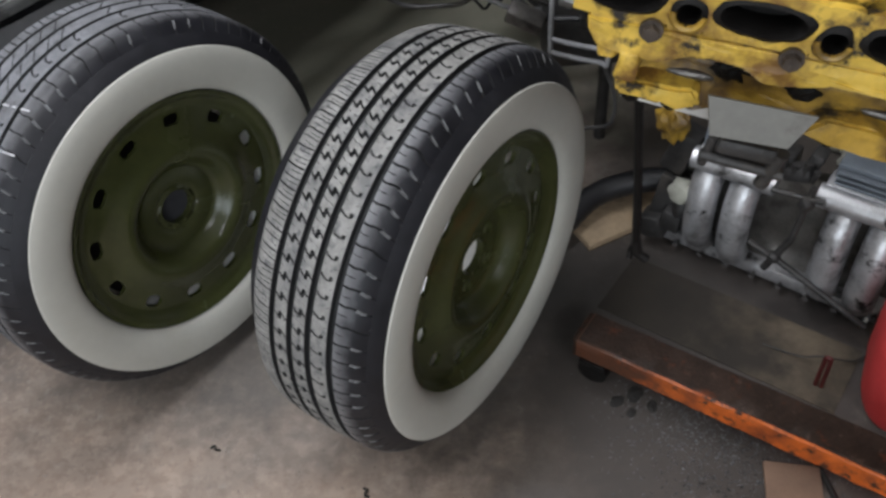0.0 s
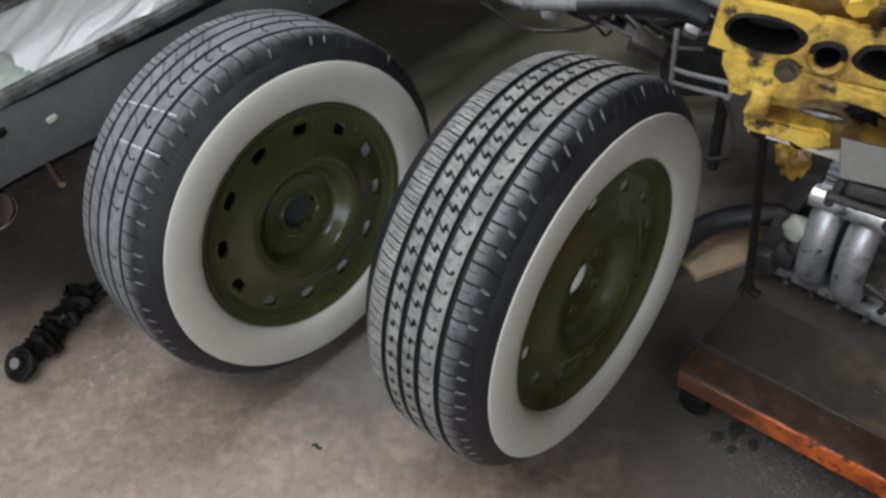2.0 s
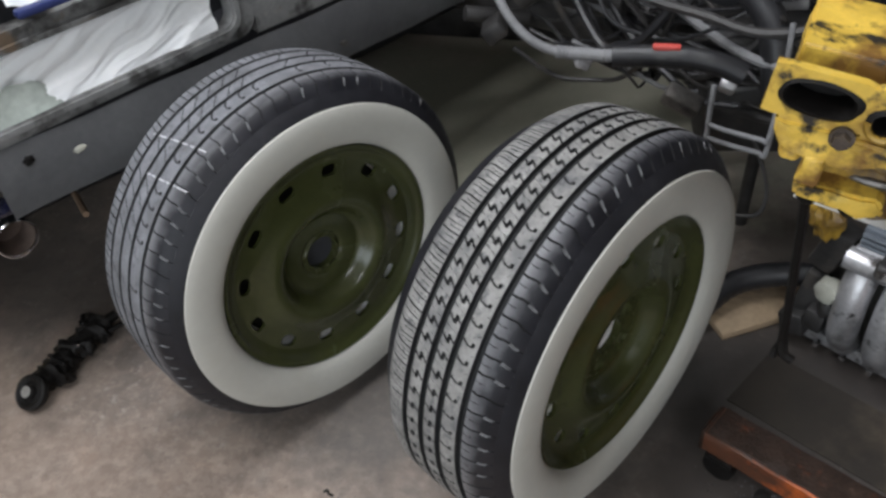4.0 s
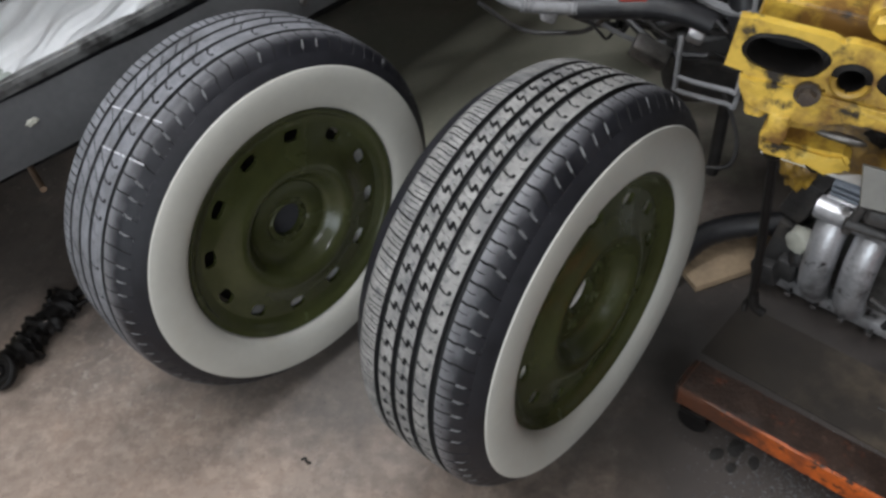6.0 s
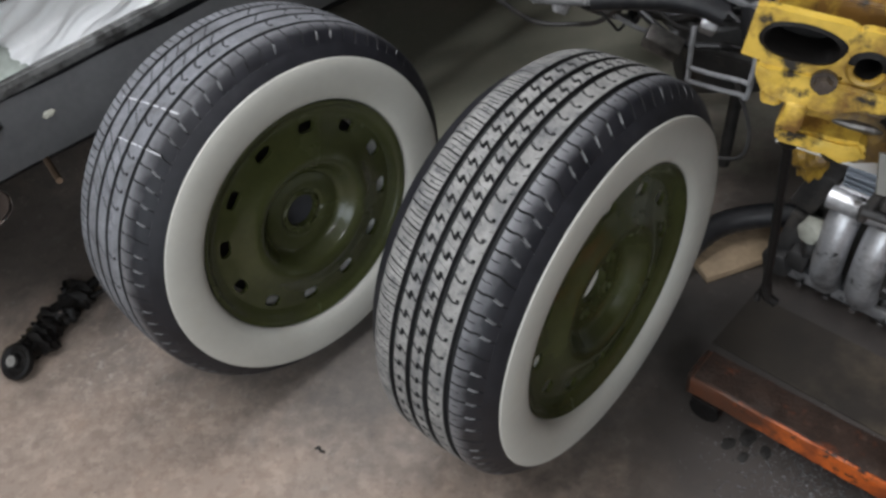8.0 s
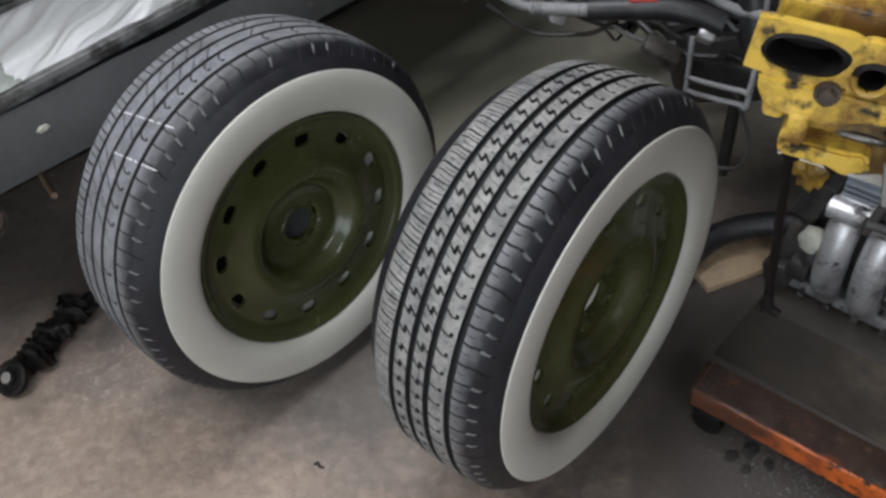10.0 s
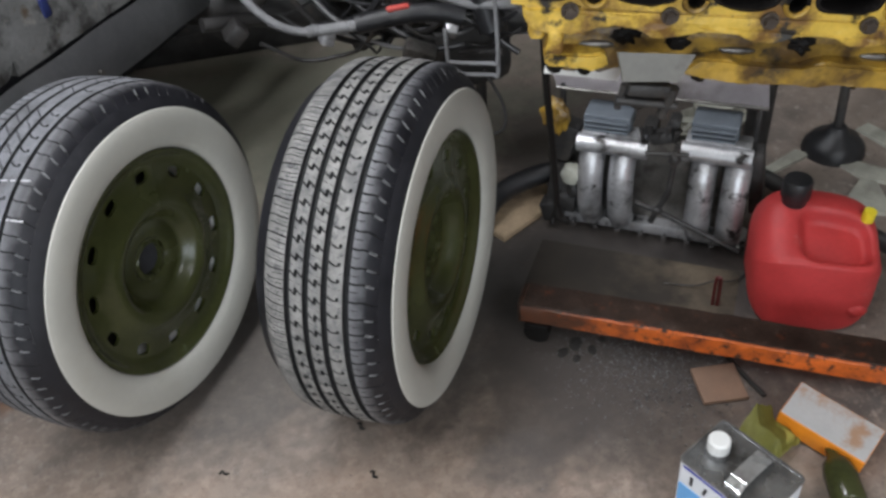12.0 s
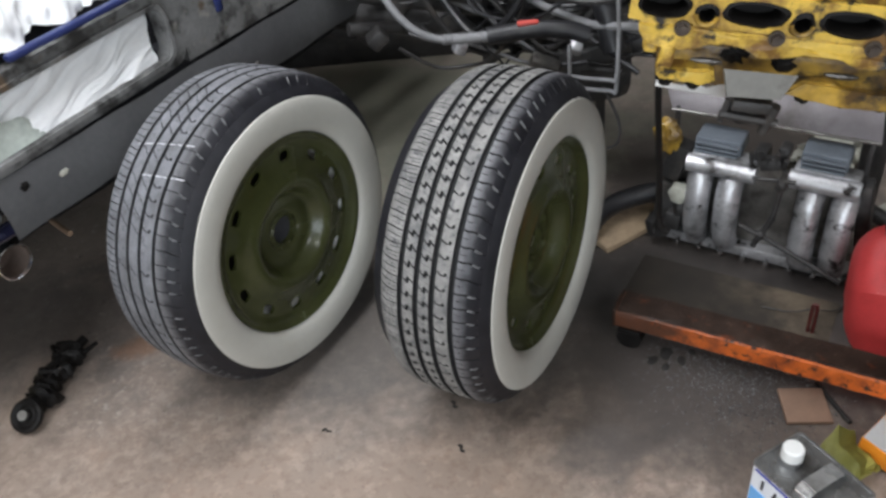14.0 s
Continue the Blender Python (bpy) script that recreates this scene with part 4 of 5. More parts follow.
bm = bmesh.new()
rough_bar(bm, 0.0, 1.2, 0.002, 0.071, 0.068, 0.110)
stain_or_shade(M_ORANGE, (0.0, 0.02), (0.21, 0.12), (0.05, 0.024, 0.014), 1.6, 25.0, 0.92)
part("leg", bm, M_ORANGE, stand, "chipped orange box section")
part("leg_top", rough_bar(bmesh.new(), 0.003, 1.198, 0.0065, 0.072, 0.1085, 0.1125), M_OILTOP, stand, "brown oily grime")
part("leg_cap", box(bmesh.new(), (-0.004, 0.037, 0.087), (0.008, 0.07, 0.050), 0.003), M_OILTOP, stand)
bm = bmesh.new()
rod(bm, (0.03, 0.01, 0.028), (0.03, 0.042, 0.028), 0.028)
box(bm, (0.03, 0.026, 0.052), (0.05, 0.045, 0.012), 0.003)
part("caster", bm, M_GREASE, stand, "black caster wheel")
part("caster", box(bmesh.new(), (1.15, 0.026, 0.029), (0.05, 0.04, 0.058), 0.01), M_GREASE, stand)
inv = stand.matrix_basis.inverted()


def st(x, y, z):
    return inv @ Vector((x, y, z))


bm = bmesh.new()
tube(bm, [st(0.296, 1.06, 0.745), st(0.303, 1.065, 0.62), st(0.316, 1.072, 0.47), st(0.326, 1.08, 0.34)], 0.0065, 8)
tube(bm, [st(0.326, 1.08, 0.345), st(0.330, 1.075, 0.322), st(0.343, 1.07, 0.312)], 0.008, 8)
tube(bm, [st(0.326, 1.08, 0.345), st(0.320, 1.085, 0.318), st(0.318, 1.08, 0.306)], 0.005, 8)
part("hanging_rod", bm, M_GREASE, stand, "dark greasy rod hanging under engine")
bm = bmesh.new()
rod(bm, st(0.95, 1.35, 0.0), st(0.95, 1.35, 0.7), 0.03)
rod(bm, st(0.95, 1.35, 0.7), st(0.6, 1.05, 0.68), 0.025)
rod(bm, st(0.95, 1.35, 0.06), st(1.2, 0.45, 0.09), 0.02)
part("mast", bm, M_DARK, stand)
# ---- intake assembly on the floor ----
MAN = pose(0.439, 1.427, 0, 0, 0, -38.7)
man = thing("intake_manifold", MAN, "cast aluminium intake manifold with runners, standing on floor", "manifold")
bm = bmesh.new()
box(bm, (0.235, 0.03, 0.028), (0.47, 0.05, 0.030), 0.006)
part("back_plate", box(bmesh.new(), (0.235, 0.05, 0.15), (0.42, 0.03, 0.24), 0.01), M_STEEL, man, "grimy plate behind runners")
part("base_flange", bm, M_ALU, man, "grimy aluminium flange")
for k in range(9):
    part("stud", rod(bmesh.new(), (0.02 + 0.054 * k, 0.0, 0.026), (0.02 + 0.054 * k, -0.012, 0.024), 0.007, seg=6), M_CHROME, man)
for x in (0.115, 0.185, 0.36, 0.43):
    bm = bmesh.new()
    tube(bm, [(x, 0.01, 0.05), (x, -0.018, 0.10), (x, -0.022, 0.17), (x, -0.008, 0.225), (x, 0.03, 0.26)], 0.029, 16)
    part("runner", bm, M_ALU, man, "rounded cast runner")
for x0, x1, z in ((0.085, 0.24, 0.272), (0.31, 0.455, 0.285)):
    bm = bmesh.new()
    rod(bm, (x0, -0.02, z), (x1, -0.02, z), 0.021, seg=20)
    box(bm, ((x0 + x1) / 2, 0.01, z + 0.012), (x1 - x0 - 0.01, 0.05, 0.02), 0.005)
    part("rail", bm, M_ALU, man, "bright metal rail")
for x0, x1, z0, z1 in ((0.09, 0.195, 0.290, 0.328), (0.322, 0.420, 0.302, 0.341)):
    bm = bmesh.new()
    box(bm, ((x0 + x1) / 2, 0.04, (z0 + z1) / 2), (x1 - x0, 0.07, z1 - z0), 0.006)
    for k in range(3):
        box(bm, ((x0 + x1) / 2, -0.004, z0 + 0.008 + 0.011 * k), (x1 - x0 - 0.008, 0.012, 0.005), 0.003)
    part("ribbed_box", bm, M_BLUEBOX, man, "blue-grey ribbed housing")
for k, (x, y, z, sx, sy, sz) in enumerate(((0.238, 0.03, 0.300, 0.03, 0.05, 0.035), (0.283, 0.03, 0.312, 0.025, 0.04, 0.045), (0.265, 0.0, 0.30, 0.05, 0.03, 0.03), (0.03, 0.03, 0.10, 0.05, 0.06, 0.16), (0.06, 0.0, 0.09, 0.04, 0.05, 0.05), (0.02, 0.0, 0.055, 0.05, 0.05, 0.05), (0.045, 0.03, 0.24, 0.05, 0.05, 0.10), (0.47, 0.03, 0.2, 0.03, 0.05, 0.16))):
    part("side_casting", box(bmesh.new(), (x, y, z), (sx, sy, sz), 0.006, Matrix.Rotation(0.3 * math.sin(k * 2.3), 4, "Y")), M_DARK, man, "black greasy casting")
part("side_casting", lump(bmesh.new(), (0.075, -0.01, 0.13), (0.02, 0.02, 0.03), 0.4, 3, 2, 3), M_DARK, man, "black greasy casting")
bm = bmesh.new()
for k in range(5):
    rod(bm, (0.225 + 0.017 * k, -0.01, 0.295), (0.222 + 0.019 * k, -0.012, 0.322 + 0.012 * (k % 2)), 0.0045, 0.006)
rod(bm, (0.305, -0.045, 0.315), (0.295, -0.05, 0.19), 0.006)
rod(bm, (0.295, -0.05, 0.19), (0.262, -0.05, 0.10), 0.007)
rod(bm, (0.27, -0.05, 0.135), (0.225, -0.055, 0.155), 0.006)
rod(bm, (0.275, -0.05, 0.135), (0.46, -0.05, 0.055), 0.006)
rod(bm, (0.24, -0.05, 0.285), (0.33, -0.05, 0.295), 0.005)
lump(bm, (0.302, -0.048, 0.28), (0.014, 0.014, 0.018), 0.3, 3, 2, 8)
lump(bm, (0.275, -0.05, 0.135), (0.013, 0.012, 0.013), 0.3, 3, 2, 4)
part("throttle_linkage", bm, M_DARK, man, "dark throttle linkage rods")
bm = bmesh.new()
lathe(bm, [(0.0, 0.03), (0.022, 0.03), (0.026, 0.018), (0.022, 0.0), (0.012, -0.004), (0.0, -0.004)], 14)
for v in bm.verts:
    v.co *= 1 + 0.2 * noise.noise(v.co * 120)
part("gear", bm, M_PALE, man, "corroded pale gear", pose(0.068, -0.03, 0.175, 0, 0, 80))
part("tensioner", lump(bmesh.new(), (0.03, -0.01, 0.325), (0.03, 0.02, 0.042), 0.5, 2.5, 3, 6), M_YELDIRT, man, "oily yellow tab")
part("stud", rod(bmesh.new(), (0.475, -0.01, 0.05), (0.49, -0.04, 0.02), 0.008, seg=8), M_DARK, man)

PAN_LOW, PAN_TOP = (Vector((0.016, 0.055, 0.360)), Vector((0.468, 0.055, 0.366))), (Vector((-0.028, 0.125, 0.405)), Vector((0.45, 0.125, 0.440)))


def pan_point(u, v):
    p = PAN_LOW[0].lerp(PAN_LOW[1], u).lerp(PAN_TOP[0].lerp(PAN_TOP[1], u), v)
    return p + Vector((0, -0.010 * math.sin(3.0 * v), 0.008 * math.sin(3.0 * v) + 0.0015 * math.sin(19 * u)))


part("pan_sheet", sheet(bmesh.new(), 24, 8, pan_point, 0.002), M_PAN, man, "curved grey sheet-metal pan above housings")
part("pan_rim", tube(bmesh.new(), [PAN_LOW[0].lerp(PAN_LOW[1], k / 6) + Vector((0, -0.002, -0.002)) for k in range(7)], 0.004, 8), M_STEEL, man, "dull rolled pan rim")
for x in (0.03, 0.452):
    part("pan_bracket", box(bmesh.new(), (x, 0.06, 0.31), (0.012, 0.012, 0.115), 0.003), M_DARK, man, "dark bracket under pan")

# ---- floor things by the engine ----
bm = bmesh.new()
prism(bm, [(0.0, 0.0), (0.46, 0.0), (0.46, 0.0022), (0.0, 0.0022)], 0.0, 0.16)
solo("board", bm, M_BOARD, pose(0.31, 1.24, 0, 0, 0, -37.5), "oily flat wooden board lying on floor", "board")
bm = bmesh.new()
box(bm, (0, 0, 0.009), (0.22, 0.13, 0.018), 0.003)
solo("board", bm, M_TAN, pose(0.39, 1.50, 0, 0, 0, 25), "tan oil-blotched board on floor under hose", "board")
bm = bmesh.new()
tube(bm, [(0.13, 1.31, 0.025), (0.25, 1.42, 0.04), (0.34, 1.50, 0.06), (0.44, 1.52, 0.075), (0.55, 1.50, 0.09)], 0.026, 14, 10, ribs=0.03)
solo("hose", bm, M_BLACKPL, Matrix.Identity(4), "thick black rubber hose on floor", "hose")
bm = bmesh.new()
tube(bm, [(-0.005, 0, 0), (-0.005, 0, 0.05), (-0.004, 0, 0.078), (0.0, 0, 0.082), (0.004, 0, 0.078), (0.005, 0, 0.05), (0.005, 0, 0.0)], 0.0042, 8)
solo("clamp", bm, M_REDPAINT, pose(0.668, 1.02, 0, 0, 0, -35), "small dark red steel hook standing on floor", "hook")
bm = bmesh.new()
tube(bm, [(0.60, 1.12, 0.003), (0.65, 1.08, 0.012), (0.69, 1.07, 0.018), (0.74, 1.06, 0.012), (0.78, 1.08, 0.003)], 0.0016, 6)
solo("wire", bm, M_DARK, Matrix.Identity(4), "thin bent dark wire on floor", "wire")

can = thing("fuel_can", pose(0.840, 0.964, 0, 0, 0, -27) @ Matrix.Diagonal((1.1, 1.1, 1.13, 1)), "red plastic fuel can with black cap", "fuel can")


def can_body(bm):
    """A blow-moulded body: flat front, sloped upper face with a sunken pocket under the handle."""
    loop = smooth_line([(0, -0.070, 0.0), (0, -0.087, 0.010), (0, -0.090, 0.08), (0, -0.089, 0.160), (0, -0.084, 0.174), (0, -0.070, 0.184), (0, -0.035, 0.200), (0, 0.0, 0.215), (0, 0.03, 0.224), (0, 0.06, 0.222), (0, 0.078, 0.208), (0, 0.086, 0.18), (0, 0.086, 0.02), (0, 0.072, 0.0), (0, 0.0, 0.0)], 8)
    nx, rows = 56, []
    for i in range(nx + 1):
        u = 2 * i / nx - 1
        f = max(0.0, 1 - abs(u) ** 9) ** (1 / 9) if abs(u) < 1 else 0.0
        x = 0.115 * (1 - (1 - abs(u)) ** 1.5) * (1 if u > 0 else -1)
        f = max(0.0, 1 - (abs(x) / 0.115) ** 3.6) ** (1 / 3.6)
        ring = []
        for p in loop:
            y, z = p.y * f, 0.105 + (p.z - 0.105) * f
            z -= 0.16 * max(0, x + 0.03) * max(0, (p.z - 0.10) / 0.13)
            if -0.088 < p.y < 0.03 and p.z > 0.15:
                s_ = (p.y + 0.034) / 0.042
                m = ((x - 0.026) / 0.060) ** 4 + s_ ** 4
                sink = 0.032 / (1 + m ** 4)
                y, z = y + sink * 0.35, z - sink * 0.94
            ring.append(bm.verts.new((x, y, z)))
        rows.append(ring)
    n = len(loop)
    for a, b in zip(rows, rows[1:]):
        for k in range(n):
            bm.faces.new((a[k], a[(k + 1) % n], b[(k + 1) % n], b[k]))
    bmesh.ops.remove_doubles(bm, verts=bm.verts, dist=0.0003)
    for v in bm.verts:
        k = max(0.0, 1 - v.co.z / 0.16)
        v.co.x *= 1 - 0.05 * k ** 1.3
        v.co.y *= 1 - 0.04 * k ** 1.3
        v.co += 0.0025 * noise.noise_vector(v.co * 14)
    return bm


body = part("body", can_body(bmesh.new()), M_RED, can)
part("dent", lump(bmesh.new(), (0.075, -0.084, 0.06), (0.018, 0.006, 0.014), 0.3, 2, 3), M_RED, body)
bm = bmesh.new()
prof = [(0.0, 0.268), (0.023, 0.268), (0.026, 0.264), (0.026, 0.232), (0.022, 0.227), (0.022, 0.212), (0.0, 0.212)]
rows = []
for r, z in prof:
    rows.append([bm.verts.new((-0.045 + (r - (0.0012 if k % 2 and r > 0.025 else 0)) * math.cos(math.pi * k / 24), 0.03 + (r - (0.0012 if k % 2 and r > 0.025 else 0)) * math.sin(math.pi * k / 24), z)) for k in range(48)])
for a, b in zip(rows, rows[1:]):
    for k in range(48):
        bm.faces.new((a[k], a[(k + 1) % 48], b[(k + 1) % 48], b[k]))
bmesh.ops.remove_doubles(bm, verts=bm.verts, dist=0.0001)
part("cap", bm, M_BLACKPL, can, "black ribbed screw cap")
part("vent_cap", rod(bmesh.new(), (0.082, 0.015, 0.192), (0.084, 0.015, 0.214), 0.011), mat("yellow_cap", (0.75, 0.6, 0.03), 0.45), can, "small yellow vent cap")

# tin can: corners of its top
A, B, D = Vector((0.324, 0.585)), Vector((0.380, 0.444)), Vector((0.426, 0.625))
L, WD = (B - A).length, (D - A).length
tin = thing("paint_can", pose(A.x, A.y, 0, 0, 0, math.degrees(math.atan2(B.y - A.y, B.x - A.x))), "rectangular tin solvent can with blue and white label", "paint can")
H = 0.2
bm = bmesh.new()
box(bm, (L / 2, WD / 2, H / 2), (L, WD, H), 0.008, seg=3)
tbody = part("body", bm, M_LABELW, tin, "white printed tin body")
bm = bmesh.new()
holed(bm, rounded(-0.001, L + 0.001, -0.001, WD + 0.001, 0.009), rounded(0.003, L - 0.003, 0.003, WD - 0.003, 0.007), 0, 0.005)
bmesh.ops.transform(bm, matrix=Matrix(((1, 0, 0, 0), (0, 0, 1, 0), (0, 1, 0, H - 0.002), (0, 0, 0, 1))), verts=bm.verts)
part("top_rim", bm, M_TIN, tin)
bm = bmesh.new()
box(bm, (L / 2, WD / 2, H), (L - 0.006, WD - 0.006, 0.002))
part("top", bm, M_TIN, tin, "dull grey tin top")
bm = bmesh.new()
rod(bm, (0.032, WD * 0.48, H), (0.032, WD * 0.48, H + 0.012), 0.021, 0.019, seg=28)
part("neck", bm, M_TIN, tin)
bm = bmesh.new()
lathe(bm, [(0.0, 0.036), (0.0145, 0.036), (0.0175, 0.033), (0.018, 0.012), (0.0175, 0.008), (0.0, 0.008)], 32)
bmesh.ops.transform(bm, matrix=Matrix.Rotation(radians(-90), 4, "Y"), verts=bm.verts)
part("cap", bm, M_CAPW, tin, "white screw cap", pose(0.032, WD * 0.48, H))
bm = bmesh.new()
pts = [(0.010, H + 0.002), (0.016, H + 0.013), (0.028, H + 0.019), (WD - 0.028, H + 0.019), (WD - 0.016, H + 0.013), (WD - 0.010, H + 0.002)]
prev = None
for p in smooth_line([(0, y, z) for y, z in pts], 4):
    row = [bm.verts.new((L * 0.60 - 0.014, p.y, p.z)), bm.verts.new((L * 0.60 + 0.014, p.y, p.z))]
    if prev:
        bm.faces.new((prev[0], prev[1], row[1], row[0]))
    prev = row
bmesh.ops.solidify(bm, geom=bm.faces[:], thickness=0.0012)
strap = part("carry_strap", bm, M_STRAP, tin, "bent tin carrying strap")
for k in range(3):
    part("crimp", rod(bmesh.new(), (L * 0.60 - 0.014, 0.012 + 0.007 * k, H + 0.008 + 0.0045 * k), (L * 0.60 + 0.014, 0.012 + 0.007 * k, H + 0.008 + 0.0045 * k), 0.0022, seg=8), M_CHROME, strap)
for z0, z1, m_, nm in ((0.075, 0.145, M_LABELB, "label_band"), (0.01, 0.075, M_LABELD, "label_band")):
    part(nm, box(bmesh.new(), (L / 2, -0.0006, (z0 + z1) / 2), (L - 0.012, 0.0012, z1 - z0)), m_, tbody)
part("label_edge", box(bmesh.new(), (L / 2, -0.0008, H - 0.008), (L - 0.02, 0.0012, 0.004)), M_LABELD, tbody)
for k in range(5):
    bm = bmesh.new()
    box(bm, (0.028 + 0.026 * k, -0.001, H - 0.032), (0.005, 0.0014, 0.022 - 0.004 * (k % 2)), 0.0004, Matrix.Rotation(0.2 * math.sin(2 * k), 4, "Y"))
    part("print_bar", bm, M_INK, tbody)
for k, (x, z, w) in enumerate(((0.085, 0.128, 0.05), (0.085, 0.108, 0.06), (0.085, 0.088, 0.05))):
    part("print_bar", box(bmesh.new(), (x, -0.0016, z), (w, 0.0014, 0.008)), M_LABELD, tbody)
for k in range(4):
    part("print_bar", box(bmesh.new(), (L + 0.0006, 0.03 + 0.011 * k, H - 0.02), (0.0014, 0.005, 0.004)), M_INK, tbody)

bm = bmesh.new()
box(bm, (0, 0, 0.025), (0.16, 0.085, 0.046), 0.002)
carton = thing("carton", pose(0.672, 0.645, 0.012, 4, 6, -60), "small orange and silver cardboard carton on floor", "carton")
part("sides", bm, M_BOXO, carton)
part("lid", box(bmesh.new(), (0, 0, 0.0485), (0.157, 0.080, 0.0015)), M_BOXG, carton, "silver printed lid")
bm = bmesh.new()
sheet(bm, 10, 10, lambda u, v: (0.10 * u - 0.05 + 0.01 * math.sin(7 * v), 0.07 * v - 0.035, 0.11 * (1 - abs(u - 0.4)) * (0.35 + 0.65 * v) + 0.012 * noise.noise(Vector((u * 5, v * 5, 0)))), 0.004)
box(bm, (0.0, 0.0, 0.02), (0.09, 0.06, 0.04), 0.01)
solo("wrapper", bm, M_OLIVEBAG, pose(0.56, 0.66, 0, 0, 0, 20), "crumpled olive-yellow paper wrapper on floor", "wrapper")
bm = bmesh.new()
lathe(bm, [(0.0, 0.0), (0.025, 0.0), (0.029, 0.005), (0.029, 0.06), (0.025, 0.08), (0.014, 0.092), (0.011, 0.12), (0.0, 0.12)], 28)
solo("bottle", bm, M_BOTTLE, pose(0.615, 0.50, 0.029, 0, 0, 70), "dark green glass bottle lying on floor", "bottle")
bm = bmesh.new()
box(bm, (0, 0, 0.006), (0.088, 0.088, 0.009), 0.001)
solo("cardboard_tile", bm, M_CARD, pose(0.560, 0.822, 0.001, 0, 0, -12), "small square of brown cardboard on floor", "cardboard")
bm = bmesh.new()
tube(bm, [(0.612, 0.875, 0.006), (0.618, 0.82, 0.006), (0.626, 0.765, 0.006)], 0.005, 8)
solo("stick", bm, M_DIRT, Matrix.Identity(4), "short black stick on floor", "stick")

plunger = thing("plunger", pose(1.235, 1.40, 0, 0, 0, 0), "black rubber plunger standing on floor", "plunger")
bm = bmesh.new()
lathe(bm, [(0.0, 0.075), (0.02, 0.075), (0.03, 0.055), (0.06, 0.04), (0.075, 0.02), (0.078, 0.0), (0.07, 0.0), (0.05, 0.02), (0.0, 0.03)], 32)
bmesh.ops.transform(bm, matrix=Matrix.Rotation(radians(-90), 4, "Y"), verts=bm.verts)
part("cup", bm, M_BLACKPL, plunger)
part("rod", rod(bmesh.new(), (0, 0, 0.06), (0.0, 0.02, 0.35), 0.012), M_DARK, plunger)


def flat_piece(outline, z, tilt):
    """A flat broken plate with a softened edge."""
    bm = bmesh.new()
    cx, cy = sum(p[0] for p in outline) / len(outline), sum(p[1] for p in outline) / len(outline)
    low = [bm.verts.new((x - cx, y - cy, 0)) for x, y in outline]
    top = [bm.verts.new(((x - cx) * 0.95, (y - cy) * 0.95, 0.008)) for x, y in outline]
    bm.faces.new(low[::-1]), bm.faces.new(top)
    for i in range(len(low)):
        j = (i + 1) % len(low)
        bm.faces.new((low[i], low[j], top[j], top[i]))
    return solo("plastic_scrap", bm, M_PALE, pose(cx, cy, z, tilt, 0, 0), "dirty pale broken plastic plate on floor", "plastic scrap", "plastic scraps behind fuel can")


flat_piece([(0.975, 1.38), (1.0, 1.36), (1.17, 1.40), (1.15, 1.435)], 0.0, 0)
flat_piece([(1.20, 1.345), (1.235, 1.35), (1.31, 1.25), (1.27, 1.215), (1.22, 1.26)], 0.0, 0)
flat_piece([(1.215, 1.265), (1.245, 1.24), (1.20, 1.115), (1.10, 1.175), (1.13, 1.21)], 0.0, 0)
flat_piece([(1.34, 1.45), (1.385, 1.46), (1.41, 1.36), (1.36, 1.34)], 0.0, 0)
solo("rag", lump(bmesh.new(), (0, 0, 0.03), (0.09, 0.06, 0.05), 0.7, 3, 4, 2), M_PALE, pose(1.02, 1.62, 0), "crumpled pale rag on floor", "rag")

# ---- welding torch and machinery behind ----
torch = thing("welding_torch", Matrix.Identity(4), "black welding torch with grey cable on dark machinery", "welding torch")
bm = bmesh.new()
tube(bm, [(-0.19, 1.68, 0.80), (-0.16, 1.63, 0.70), (-0.11, 1.58, 0.62), (-0.05, 1.55, 0.583), (0.02, 1.535, 0.578)], 0.0088, 10, 8)
part("cable", bm, M_HOSE, torch, "grey cable")
bm = bmesh.new()
tube(bm, [(-0.03, 1.543, 0.579), (0.0, 1.538, 0.578), (0.04, 1.532, 0.577), (0.075, 1.528, 0.577)], 0.0120, 12, 8, ribs=0.07)
part("strain_relief", bm, M_HOSE, torch)
bm = bmesh.new()
tube(bm, [(0.07, 1.528, 0.577), (0.12, 1.522, 0.58), (0.19, 1.512, 0.582), (0.25, 1.50, 0.575), (0.29, 1.49, 0.56)], 0.020, 16, 6)
part("grip", bm, M_BLACKPL, torch, "black moulded grip")
part("trigger", box(bmesh.new(), (0.160, 1.512, 0.602), (0.048, 0.014, 0.010), 0.004, Matrix.Rotation(radians(-6), 4, "Z")), M_TAG, torch, "red trigger")

hulk = thing("chassis", pose(0.2, 2.75, 0, 0, 0, -8), "dark stripped chassis with black greasy frame", "chassis")
bm = bmesh.new()
box(bm, (0, 0.3, 0.7), (2.6, 0.5, 1.3), 0.05)
part("bulkhead", bm, M_UNDER, hulk)
for k in range(5):
    part("crossmember", box(bmesh.new(), (-1.0 + 0.5 * k, 0.0, 0.25 + 0.2 * (k % 3)), (0.4, 0.2, 0.07), 0.01, Matrix.Rotation(0.2 * k, 4, "Y")), M_DARK, hulk)
part("frame_rail", box(bmesh.new(), (0, -0.05, 0.05), (2.5, 0.12, 0.1), 0.01), M_DARK, hulk)
axle = thing("axle_assembly", Matrix.Identity(4), "dark greasy axle and gearbox parts heaped on floor", "axle")
for a, b, r in (((-0.35, 2.15, 0.45), (0.55, 1.68, 0.42), 0.045), ((-0.2, 1.95, 0.55), (0.4, 1.62, 0.52), 0.02), ((-0.45, 2.1, 0.62), (0.1, 1.7, 0.60), 0.025)):
    part("axle_tube", rod(bmesh.new(), a, b, r), M_DARK, axle)
